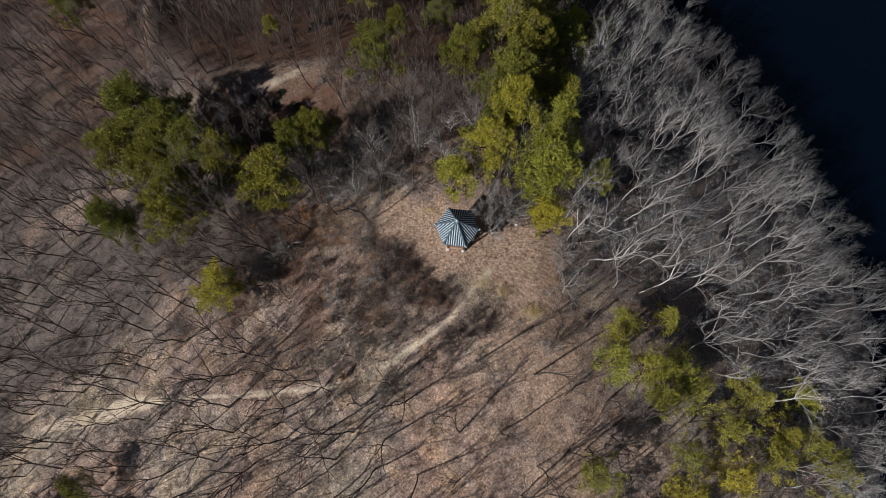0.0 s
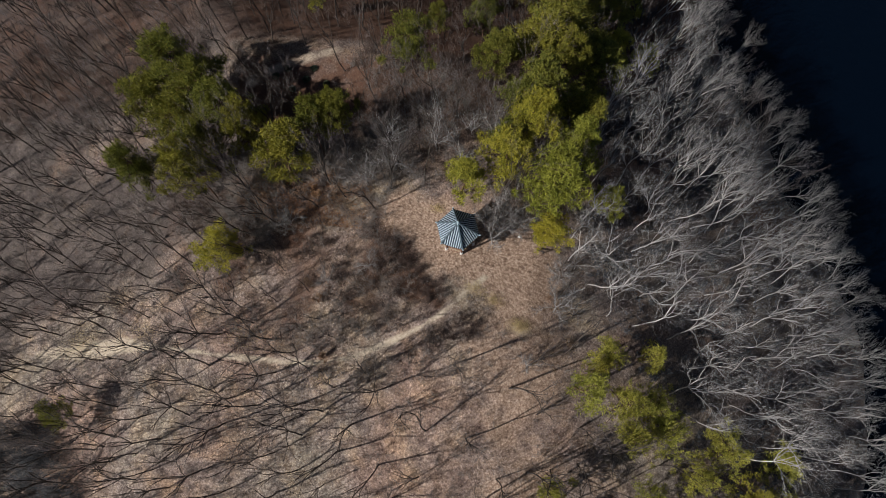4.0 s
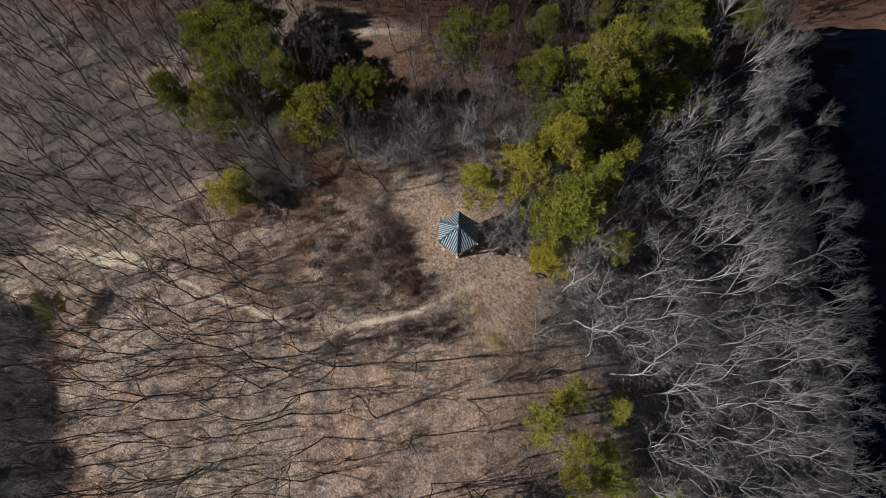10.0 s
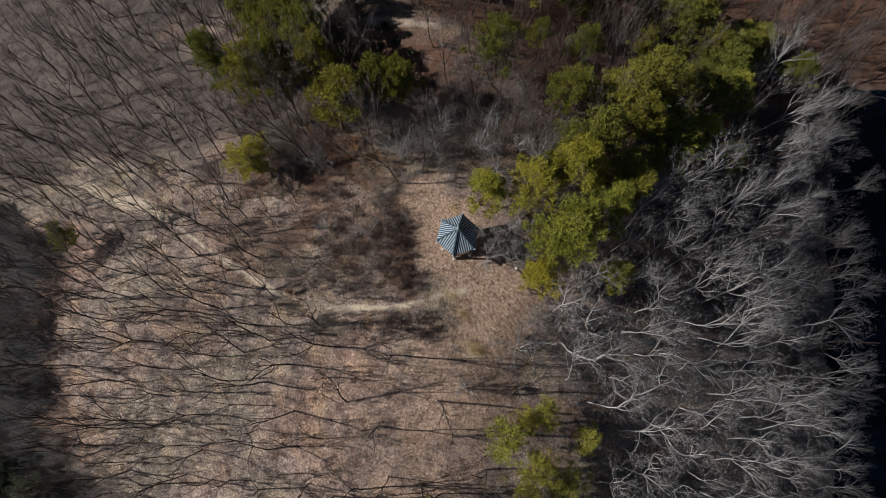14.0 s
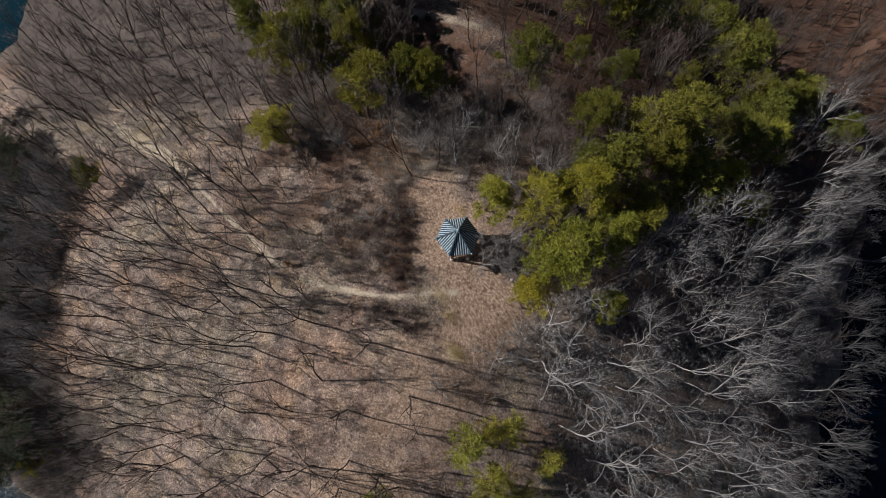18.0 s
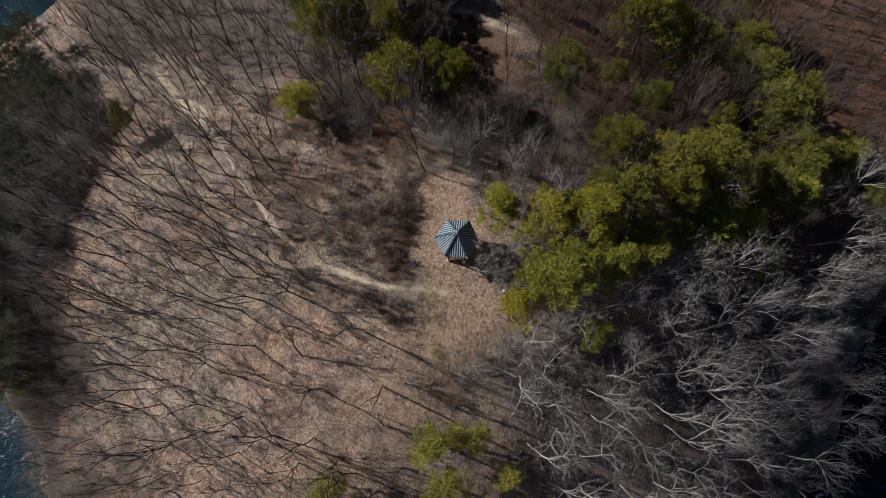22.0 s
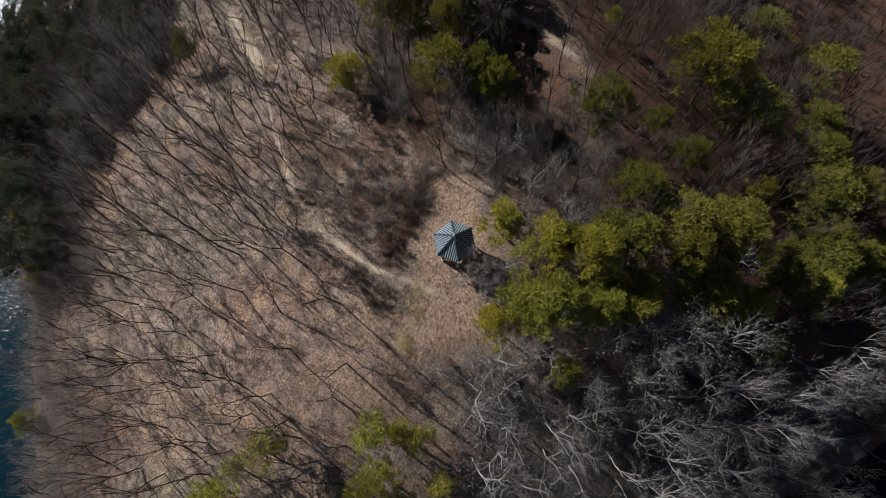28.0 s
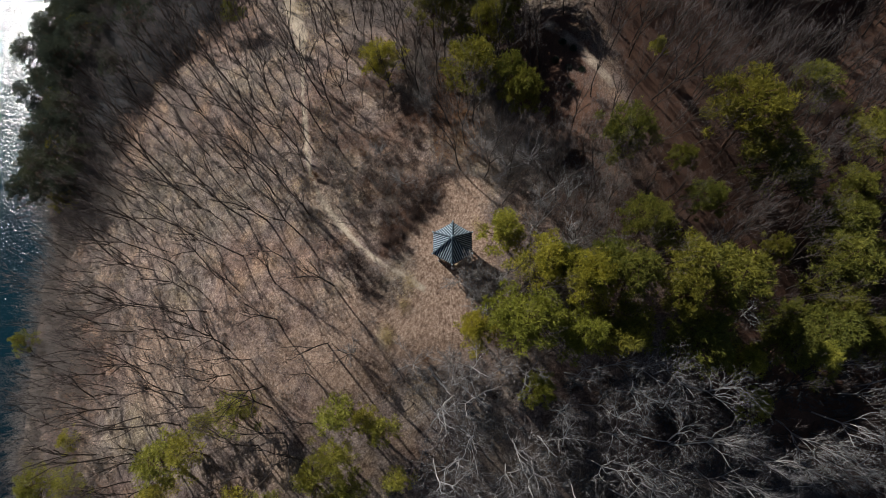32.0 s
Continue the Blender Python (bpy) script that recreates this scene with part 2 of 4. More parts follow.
def tubes(a, b, ra, rb, sides):
    """Tapered tubes from points a to b with radii ra, rb; closed to a point where sides is 3."""
    a, b, ra, rb = np.asarray(a, float), np.asarray(b, float), np.asarray(ra, float), np.asarray(rb, float)
    d = b - a
    d /= np.linalg.norm(d, axis=1, keepdims=True) + 1e-9
    h = np.where(np.abs(d[:, 2:3]) < 0.9, [[0, 0, 1.0]], [[1.0, 0, 0]])
    u = np.cross(d, h)
    u /= np.linalg.norm(u, axis=1, keepdims=True) + 1e-9
    w = np.cross(d, u)
    n = len(a)
    ang = np.arange(sides) * 2 * np.pi / sides
    ring = u[:, None, :] * np.cos(ang)[None, :, None] + w[:, None, :] * np.sin(ang)[None, :, None]
    va = a[:, None, :] + ring * ra[:, None, None]
    k = np.arange(sides)
    k2 = (k + 1) % sides
    if sides == 3:
        v = np.concatenate([va, b[:, None, :]], 1)
        base = (np.arange(n) * 4)[:, None]
        t = np.stack([base + k, base + k2, base + 3 + 0 * k], -1).reshape(-1, 3)
        return v.reshape(-1, 3), t
    vb = b[:, None, :] + ring * rb[:, None, None]
    v = np.concatenate([va, vb], 1)
    base = (np.arange(n) * 2 * sides)[:, None]
    t = np.concatenate([np.stack([base + k, base + k2, base + sides + k], -1), np.stack([base + k2, base + sides + k2, base + sides + k], -1)], 1)
    return v.reshape(-1, 3), t.reshape(-1, 3)


# ---- the hill ----
SHORE_AZ = [-180, -165, -150, -135, -120, -105, -90, -75, -60, -45, -30, -15, 0, 15, 30, 45, 60, 75, 90, 105, 120, 135, 150, 165, 180]
SHORE_R = [100, 86, 90, 83, 69, 59.8, 59.8, 62, 64, 64, 60.5, 57.5, 55, 52.5, 51, 54, 61, 82, 110, 130, 140, 140, 130, 115, 100]
WATER_Z = -26.0
RIDGE_X, RIDGE_Y, RIDGE_Z = [-60, -42, -37, -27, -11, 0, 8, 16, 30], [60, 40, 26, 17.5, 18.5, 17.5, 18, 22, 40], [-9, -6, -3.5, 0.2, 0.8, 0, -1.2, -4, -12]


@functools.lru_cache(None)
def waves(s, seed):
    r = random.Random(seed * 7 + 1)
    out = []
    for i in range(6):
        a = r.uniform(0, 6.2832)
        f = s * 1.6 ** i
        out.append((math.cos(a) * f, math.sin(a) * f, r.uniform(0, 6.2832), 1.5 ** -i / 2.2))
    return out


def wobble(x, y, s, seed):
    """Smooth uneven relief between about -1 and 1, with features of about 3 / s metres."""
    sine = math.sin if isinstance(x, float) else np.sin
    return sum(sine(x * a + y * b + c) * w for a, b, c, w in waves(s, seed))


def height(x, y):
    """The hilltop falls to the lake by a rising slope; its shore lies SHORE_R metres out."""
    x, y = np.asarray(x, float), np.asarray(y, float)
    r, a = np.hypot(x, y), np.degrees(np.arctan2(y, x))
    reach = np.interp(a, SHORE_AZ, SHORE_R) + 1.3 * wobble(x, y, 0.16, 52)
    p = 1.5 - 0.25 * np.maximum(0, -np.cos(np.radians(a)))
    # the east side breaks off steeply past the clearing
    steep = np.interp(a, [-70, -40, 45, 75], [0, 1, 1, 0])
    flat = 6 + 3.5 * steep
    p = p - 0.38 * steep
    z = -26 * (np.maximum(0, r - flat) / (reach - flat)) ** p
    far_bank = -28 + 0.45 * np.maximum(0, (y - 62) * 0.92 - (x - 36) * 0.40)
    # a ridge runs north-west past the sandy clearing; its far side drops into a shaded valley
    crest, north = np.interp(x, RIDGE_X, RIDGE_Z), y - np.interp(x, RIDGE_X, RIDGE_Y)
    z = np.where(x < 9, np.maximum(z, crest - 0.03 * north ** 2 - 0.06 * np.abs(north)), z)
    lee = np.maximum(0, north) * 0.9
    z = np.minimum(z, np.maximum(crest - 0.62 * (np.sqrt(lee ** 2 + 4) - 2), -23.5))
    z = np.maximum(np.maximum(z, np.where(x > 15, far_bank, -60)), -31)
    rough = np.clip((r - 7) / 15, 0, 1)
    return z + rough * (0.35 * wobble(x, y, 0.22, 3) + 0.12 * wobble(x, y, 0.9, 4))


def hz(x, y):
    return float(height(x, y))


def near_line(x, y, pts):
    d = np.full(np.shape(x), 1e9)
    for (ax, ay), (bx, by) in zip(pts, pts[1:]):
        ux, uy = bx - ax, by - ay
        s = np.clip(((x - ax) * ux + (y - ay) * uy) / (ux * ux + uy * uy), 0, 1)
        d = np.minimum(d, np.hypot(x - ax - s * ux, y - ay - s * uy))
    return d


PATH_LINE = [(-47.2, -18.6), (-40.2, -17.3), (-35.0, -16.0), (-27.4, -15.6), (-19.0, -15.3), (-12.8, -14.8), (-8.5, -13.6), (-4.9, -11.5), (-1.7, -9.3), (0.2, -7.5), (1.6, -5.4), (3.4, -3.4)]
CLEAR_LINE = [(-5.5, 1.5), (-4.0, 0.0), (1.5, -1.5), (5.5, -2.0), (8.5, -3.0)]
CLEAR_EDGE = [(-7.9, 2.6), (-6.9, 0.0), (-4.8, -1.8), (-2.0, -3.6), (0.5, -4.3), (3.9, -5.3), (5.4, -8.3), (9.0, -8.8), (11.2, -5.0), (10.9, -1.0), (9.6, 0.8), (6.5, 1.7), (2.8, 3.0), (-1.0, 4.0), (-4.0, 4.0), (-6.8, 4.2)]
STRIP_LINE = [(7.0, -9.0), (9.5, -16.0), (11.0, -26.0), (6.0, -36.0)]
TRACK_LINE = [(-42.0, -3.5), (-41.0, -6.2), (-40.3, -11.3), (-39.4, -14.6)]
SAND_LINE = [(-26.4, 14.6), (-23.6, 16.6), (-20.6, 18.2), (-17.4, 19.8)]
PATCH_LINE = [(-24.6, 13.4), (-20.0, 14.6), (-15.5, 14.4)]
BRUSH_LINE = [(-7.4, -0.8), (-5.6, -3.0), (-3.2, -5.6), (-1.2, -6.6)]
BRUSH_LINE_3 = [(-2.8, -11.8), (0.4, -10.2), (3.0, -8.4)]
BRUSH_LINE_2 = [(-17.5, -1.0), (-20.0, 2.0), (-24.0, 2.6)]


def inside(x, y, poly):
    """Whether points lie within an outline."""
    hit = np.zeros(np.shape(x), bool)
    for (ax, ay), (bx, by) in zip(poly, poly[1:] + poly[:1]):
        cross = ((ay > y) != (by > y)) & (x < (bx - ax) * (y - ay) / (by - ay + 1e-12) + ax)
        hit = hit ^ cross
    return hit


def clearing(x, y):
    """How far inside the clearing's ragged edge a point lies; outside it is below 0."""
    d = near_line(x, y, CLEAR_EDGE + CLEAR_EDGE[:1])
    return np.where(inside(x, y, CLEAR_EDGE), d, -d) + 0.75 * wobble(x, y, 0.8, 41) + 0.3 * wobble(x, y, 2.6, 42)


def build_ground():
    half = 118.0
    gx = np.concatenate([np.arange(-half, -48, 1.25), np.arange(-48, 14, 0.42), np.arange(14, half, 1.25), [half]])
    gy = np.concatenate([np.arange(-half, -21, 1.25), np.arange(-21, 22, 0.42), np.arange(22, half, 1.25), [half]])
    X, Y = np.meshgrid(gx, gy)
    edge = np.maximum(np.abs(X), np.abs(Y)) / half
    Z = height(X, Y)
    # the outermost ring is drawn out to the horizon under the lake and the woods
    out = np.where(edge > 0.9999, 30.0, 1.0)
    verts = np.stack([X * out, Y * out, Z], -1).reshape(-1, 3).astype(np.float32)
    i = np.arange(X.size).reshape(X.shape)
    quads = np.stack([i[:-1, :-1], i[:-1, 1:], i[1:, 1:], i[1:, :-1]], -1).reshape(-1, 4).astype(np.int32)
    me = bpy.data.meshes.new("ground")
    me.vertices.add(len(verts))
    me.vertices.foreach_set("co", verts.ravel())
    me.loops.add(quads.size)
    me.loops.foreach_set("vertex_index", quads.ravel())
    me.polygons.add(len(quads))
    me.polygons.foreach_set("loop_start", np.arange(0, quads.size, 4, dtype=np.int32))
    me.update(calc_edges=True)
    me.polygons.foreach_set("use_smooth", [True] * len(quads))
    worn = 0.85 + 0.3 * wobble(X, Y, 0.9, 43)
    width = 0.29 + 0.10 * wobble(X, Y, 0.5, 44) + 0.26 * np.clip((-32 - X) / 4, 0, 1) * np.clip((X + 46) / 5, 0, 1)
    sand = np.clip(1.35 - near_line(X, Y, PATH_LINE) / (np.where(X < -31, 2.0, 1.2) * width), 0, 1) * np.clip(np.where(X > -31, np.where(X > -14, 0.72, 0.82), 1.2) * worn + 0.1, 0, 1)
    sand = np.maximum(sand, 0.5 * np.clip(1.3 - near_line(X, Y, SAND_LINE) / 1.0, 0, 1) * np.clip(worn + 0.1, 0, 1))
    sand = np.maximum(sand, 0.25 * worn * np.clip(1.25 - near_line(X, Y, TRACK_LINE) / 0.7, 0, 1))
    sand = np.maximum(sand, 0.55 * worn * np.clip(1.2 - np.hypot((X - 2.2) / 2.2, (Y + 4.6) / 1.0), 0, 1))
    sand = np.maximum(sand, 0.65 * worn * np.clip(1.3 - np.hypot((X - 7.6) / 1.6, (Y + 8.0) / 1.0), 0, 1))
    clear = np.clip(0.5 + clearing(X, Y) / 3.0, 0, 1)
    clear = np.maximum(clear, np.clip(1.3 - near_line(X, Y, STRIP_LINE) / 6.0, 0, 1) * np.clip(0.62 + 0.4 * wobble(X, Y, 0.5, 51), 0, 0.9))
    red = np.clip(1.4 - near_line(X, Y, BRUSH_LINE) / 2.2, 0, 1) * np.clip(0.55 + 0.5 * wobble(X, Y, 0.8, 16), 0, 1)
    red = np.maximum(red, np.clip(1.3 - near_line(X, Y, BRUSH_LINE_2) / 3.5, 0, 1) * np.clip(0.6 + 0.5 * wobble(X, Y, 0.5, 18), 0, 1))
    side = np.clip(1.6 - np.hypot((X + 16) / 18.0, (Y + 3.0) / 11.0), 0, 1)
    red = np.maximum(red, side * np.clip(0.3 + 0.6 * wobble(X, Y, 0.8, 17), 0, 0.55))
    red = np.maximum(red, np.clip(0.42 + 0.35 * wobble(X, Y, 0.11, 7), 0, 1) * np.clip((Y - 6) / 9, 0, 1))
    # red-brown litter on the lee side, its darkness partly painted shade
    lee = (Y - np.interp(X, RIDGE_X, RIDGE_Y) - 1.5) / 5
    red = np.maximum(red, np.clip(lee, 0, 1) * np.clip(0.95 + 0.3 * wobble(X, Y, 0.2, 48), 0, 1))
    # red-brown brush soil on the sandy flat, also painting the pines' shade there
    red = np.maximum(red, np.clip(1.5 - near_line(X, Y, PATCH_LINE) / 5.0, 0, 1) * np.clip(0.85 + 0.3 * wobble(X, Y, 0.6, 53), 0, 1))
    # darkening painted on the west slope and far bank in place of dimmer light
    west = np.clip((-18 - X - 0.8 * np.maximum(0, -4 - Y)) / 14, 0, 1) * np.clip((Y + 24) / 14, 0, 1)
    shade_litter = np.maximum(west * np.clip(0.68 + 0.5 * wobble(X, Y, 0.35, 50), 0, 0.95), np.clip((-48 - X) / 8, 0, 1) * np.clip((Y + 30) / 10, 0, 1))
    shade_litter = np.maximum(shade_litter, np.clip((X - 10) / 5, 0, 1) * np.clip((Y - 52) / 5, 0, 1))
    # the east bank's shade is painted too, at half weight
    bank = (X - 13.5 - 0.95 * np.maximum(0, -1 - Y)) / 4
    shade_litter = np.maximum(shade_litter, 0.5 * np.clip(bank, 0, 1))
    col = np.stack([sand, clear, red, shade_litter], -1).reshape(-1, 4).astype(np.float32)
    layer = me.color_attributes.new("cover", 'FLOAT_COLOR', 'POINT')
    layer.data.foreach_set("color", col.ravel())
    me.materials.append(GROUND)
    tagged(new("ground", me), "brown leaf-littered hill with a worn sandy footpath", "ground", kind="structure")


build_ground()


def build_water():
    bm = bmesh.new()
    bmesh.ops.create_grid(bm, x_segments=8, y_segments=8, size=3400)
    ob = part("water", bm, WATER)
    ob.location.z = WATER_Z
    tagged(ob, "teal lake water with small wind ripples, painted darker eastward", "water", kind="structure")


build_water()


# ---- the pavilion ----
HEX_TURN = -67.5
EAVE_R, EAVE_Z, APEX_Z, POST_R = 2.2, 2.86, 4.74, 1.58


def hexp(k, r, z):
    a = radians(HEX_TURN + 60 * k)
    return Vector((r * math.cos(a), r * math.sin(a), z))


def bar(bm, a, b, ra, rb, sides=8, flat=1.0):
    a, b = Vector(a), Vector(b)
    d = (b - a).normalized()
    u = d.cross(Vector((0, 0, 1)) if abs(d.z) < 0.95 else Vector((1, 0, 0))).normalized()
    w = u.cross(d).normalized()
    rings = []
    for p, r in ((a, ra), (b, rb)):
        rings.append([bm.verts.new(p + (u * math.cos(2 * math.pi * i / sides) + w * (flat * math.sin(2 * math.pi * i / sides))) * r) for i in range(sides)])
    for i in range(sides):
        j = (i + 1) % sides
        bm.faces.new((rings[0][i], rings[0][j], rings[1][j], rings[1][i]))
    bm.faces.new(rings[0][::-1])
    bm.faces.new(rings[1])
    return bm


def box(bm, centre, size, rz=0.0, bevel=0.02):
    m = Matrix.Translation(centre) @ Matrix.Rotation(rz, 4, 'Z') @ Matrix.Diagonal((*size, 1))
    got = bmesh.ops.create_cube(bm, size=1, matrix=m)
    if bevel:
        edges = list({e for v in got["verts"] for e in v.link_edges})
        bmesh.ops.bevel(bm, geom=edges, offset=bevel, segments=1, affect='EDGES')
    return bm


def roof_point(k, s, u):
    """On roof side k: s runs 0..1 along the eave, u 0..1 from eave to apex; the slope sags a little."""
    a, b = hexp(k, EAVE_R, 0), hexp(k + 1, EAVE_R, 0)
    e = a.lerp(b, s)
    p = e.lerp(Vector((0, 0, 0)), u)
    lift = 0.10 * abs(2 * s - 1) ** 2 * (1 - u)
    p.z = EAVE_Z + lift + (APEX_Z - EAVE_Z) * (u ** 1.02)
    return p


def build_pavilion():
    pav = tagged(new("pavilion"), "six-sided wooden pavilion with a ribbed blue-grey roof on bare ground", "pavilion")
    for k in range(6):
        bm = bmesh.new()
        N, M = 8, 6
        top = [[bm.verts.new(roof_point(k, i / N, j / M * 0.97)) for i in range(N + 1)] for j in range(M + 1)]
        low = [[bm.verts.new(v.co - Vector((0, 0, 0.07))) for v in row] for row in top]
        for j in range(M):
            for i in range(N):
                bm.faces.new((top[j][i], top[j][i + 1], top[j + 1][i + 1], top[j + 1][i]))
                bm.faces.new((low[j][i + 1], low[j][i], low[j + 1][i], low[j + 1][i + 1]))
        for i in range(N):
            bm.faces.new((low[0][i], low[0][i + 1], top[0][i + 1], top[0][i]))
        panel = part("roof_panel", bm, ROOF, pav)
        # tile ribs run square to the eave, up to the hips
        ribs = 10
        a, b = hexp(k, EAVE_R, 0), hexp(k + 1, EAVE_R, 0)
        for i in range(ribs):
            s = (i + 0.5) / ribs
            umax = 1 - abs(2 * s - 1)
            bm = bmesh.new()
            pts = []
            for q in range(5):
                u = umax * q / 4 * 0.96
                # square to the eave: shift s as the side narrows
                ss = 0.5 + (s - 0.5) / max(1 - u, 0.03)
                pts.append(roof_point(k, min(max(ss, 0), 1), u) + Vector((0, 0, 0.012)))
            side = (b - a).normalized()
            prev = None
            for p in pts:
                ring = [bm.verts.new(p + side * (0.046 * math.cos(t)) + Vector((0, 0, 0.024 * math.sin(t)))) for t in (0, 0.8, 1.57, 2.34, 3.14)]
                if prev:
                    for q in range(4):
                        bm.faces.new((prev[q], prev[q + 1], ring[q + 1], ring[q]))
                else:
                    bm.faces.new(ring)
                prev = ring
            part("rib", bm, RIB, panel)
        bm = bmesh.new()
        for q in range(5):
            bar(bm, roof_point(k, 0, q / 5 * 0.96) + Vector((0, 0, 0.04)), roof_point(k, 0, (q + 1) / 5 * 0.96) + Vector((0, 0, 0.04)), 0.085, 0.085, 8)
        part("hip_ridge", bm, RIDGE, pav)
        bm = bmesh.new()
        tip = roof_point(k, 0, 0) + Vector((0, 0, 0.05))
        bar(bm, tip, tip + hexp(k, 0.11, 0.05), 0.085, 0.07, 10)
        part("end_cap", bm, CAP, pav, "pale glazed end cap of the hip")
        # eave fascia board
        bm = bmesh.new()
        p, q = roof_point(k, 0, 0), roof_point(k, 1, 0)
        for h in range(4):
            bar(bm, roof_point(k, h / 4, 0.03) - Vector((0, 0, 0.13)), roof_point(k, (h + 1) / 4, 0.03) - Vector((0, 0, 0.13)), 0.06, 0.06, 4)
        part("fascia", bm, WOOD, pav)
        for h in range(7):
            bm = bmesh.new()
            s = (h + 0.5) / 7
            bar(bm, roof_point(k, s, 0.01) - Vector((0, 0, 0.14)), roof_point(k, 0.5 + (s - 0.5), 0.55) - Vector((0, 0, 0.14)), 0.04, 0.04, 6)
            part("rafter", bm, WOOD, pav)
        # post, its stone base, ring beam and bench
        foot, head = hexp(k, POST_R, 0.3), hexp(k, POST_R, EAVE_Z + 0.05)
        bm = bmesh.new()
        bar(bm, foot, head, 0.105, 0.095, 12)
        part("post", bm, WOOD, pav)
        bm = bmesh.new()
        bar(bm, hexp(k, POST_R, -0.25), hexp(k, POST_R, 0.3), 0.21, 0.16, 12)
        part("post_base", bm, STONE, pav, "white stone post base")
        bm = bmesh.new()
        bar(bm, hexp(k, POST_R, EAVE_Z - 0.12), hexp(k + 1, POST_R, EAVE_Z - 0.12), 0.10, 0.10, 4)
        part("ring_beam", bm, WOOD, pav)
        if k != 2:
            for rr, zz, nm, rad in ((POST_R - 0.02, 0.95, "handrail", 0.045), (POST_R - 0.02, 0.68, "lower_rail", 0.03)):
                bm = bmesh.new()
                bar(bm, hexp(k, rr, zz), hexp(k + 1, rr, zz), rad, rad, 6)
                part(nm, bm, WOOD, pav)
            c = (hexp(k, POST_R, 0) + hexp(k + 1, POST_R, 0)) / 2
            bm = bmesh.new()
            box(bm, (c.x * 0.86, c.y * 0.86, 0.66), (1.32, 0.36, 0.05), math.atan2(c.y, c.x) + math.pi / 2)
            part("bench_seat", bm, DECK, pav)
    bm = bmesh.new()
    hexa = [bm.verts.new(hexp(k, POST_R + 0.12, 0.22)) for k in range(6)]
    low = [bm.verts.new(hexp(k, POST_R + 0.12, 0.10)) for k in range(6)]
    bm.faces.new(hexa)
    bm.faces.new(low[::-1])
    for k in range(6):
        bm.faces.new((low[k], low[(k + 1) % 6], hexa[(k + 1) % 6], hexa[k]))
    floor = part("floor_frame", bm, WOOD, pav)
    for i in range(13):
        y = -1.5 + i * 0.25
        half = min(1.62, (1.64 - abs(y) * 0.577) if abs(y) < 1.42 else 0.8)
        bm = bmesh.new()
        box(bm, (0, y, 0.245), (2 * half, 0.235, 0.05), 0, 0.008)
        ob = part("floor_board", bm, DECK, floor)
        ob.rotation_euler.z = radians(HEX_TURN)
    # finial: base dish, neck and knob
    bm = bmesh.new()
    prof = [(r, APEX_Z + z) for r, z in ((0.22, -0.16), (0.23, -0.06), (0.15, -0.01), (0.10, 0.04), (0.13, 0.09), (0.13, 0.15), (0.09, 0.21), (0.03, 0.26))]
    rings = [[bm.verts.new((r * math.cos(t * math.pi / 8), r * math.sin(t * math.pi / 8), z)) for t in range(16)] for r, z in prof]
    for r0, r1 in zip(rings, rings[1:]):
        for i in range(16):
            bm.faces.new((r0[i], r0[(i + 1) % 16], r1[(i + 1) % 16], r1[i]))
    bm.faces.new(rings[-1])
    part("finial", bm, CAP, pav, "pale blue-grey glazed finial")


build_pavilion()


# ---- bare trees ----
def unit(v):
    return v / (np.linalg.norm(v) + 1e-9)


def columns(rows):
    return [np.array(v) for v in zip(*rows)]


def joined(*pieces):
    """One mesh of several (vertices, triangles)."""
    V, T, n = [], [], 0
    for v, t in pieces:
        V.append(v), T.append(t + n)
        n += len(v)
    return np.concatenate(V), np.concatenate(T)


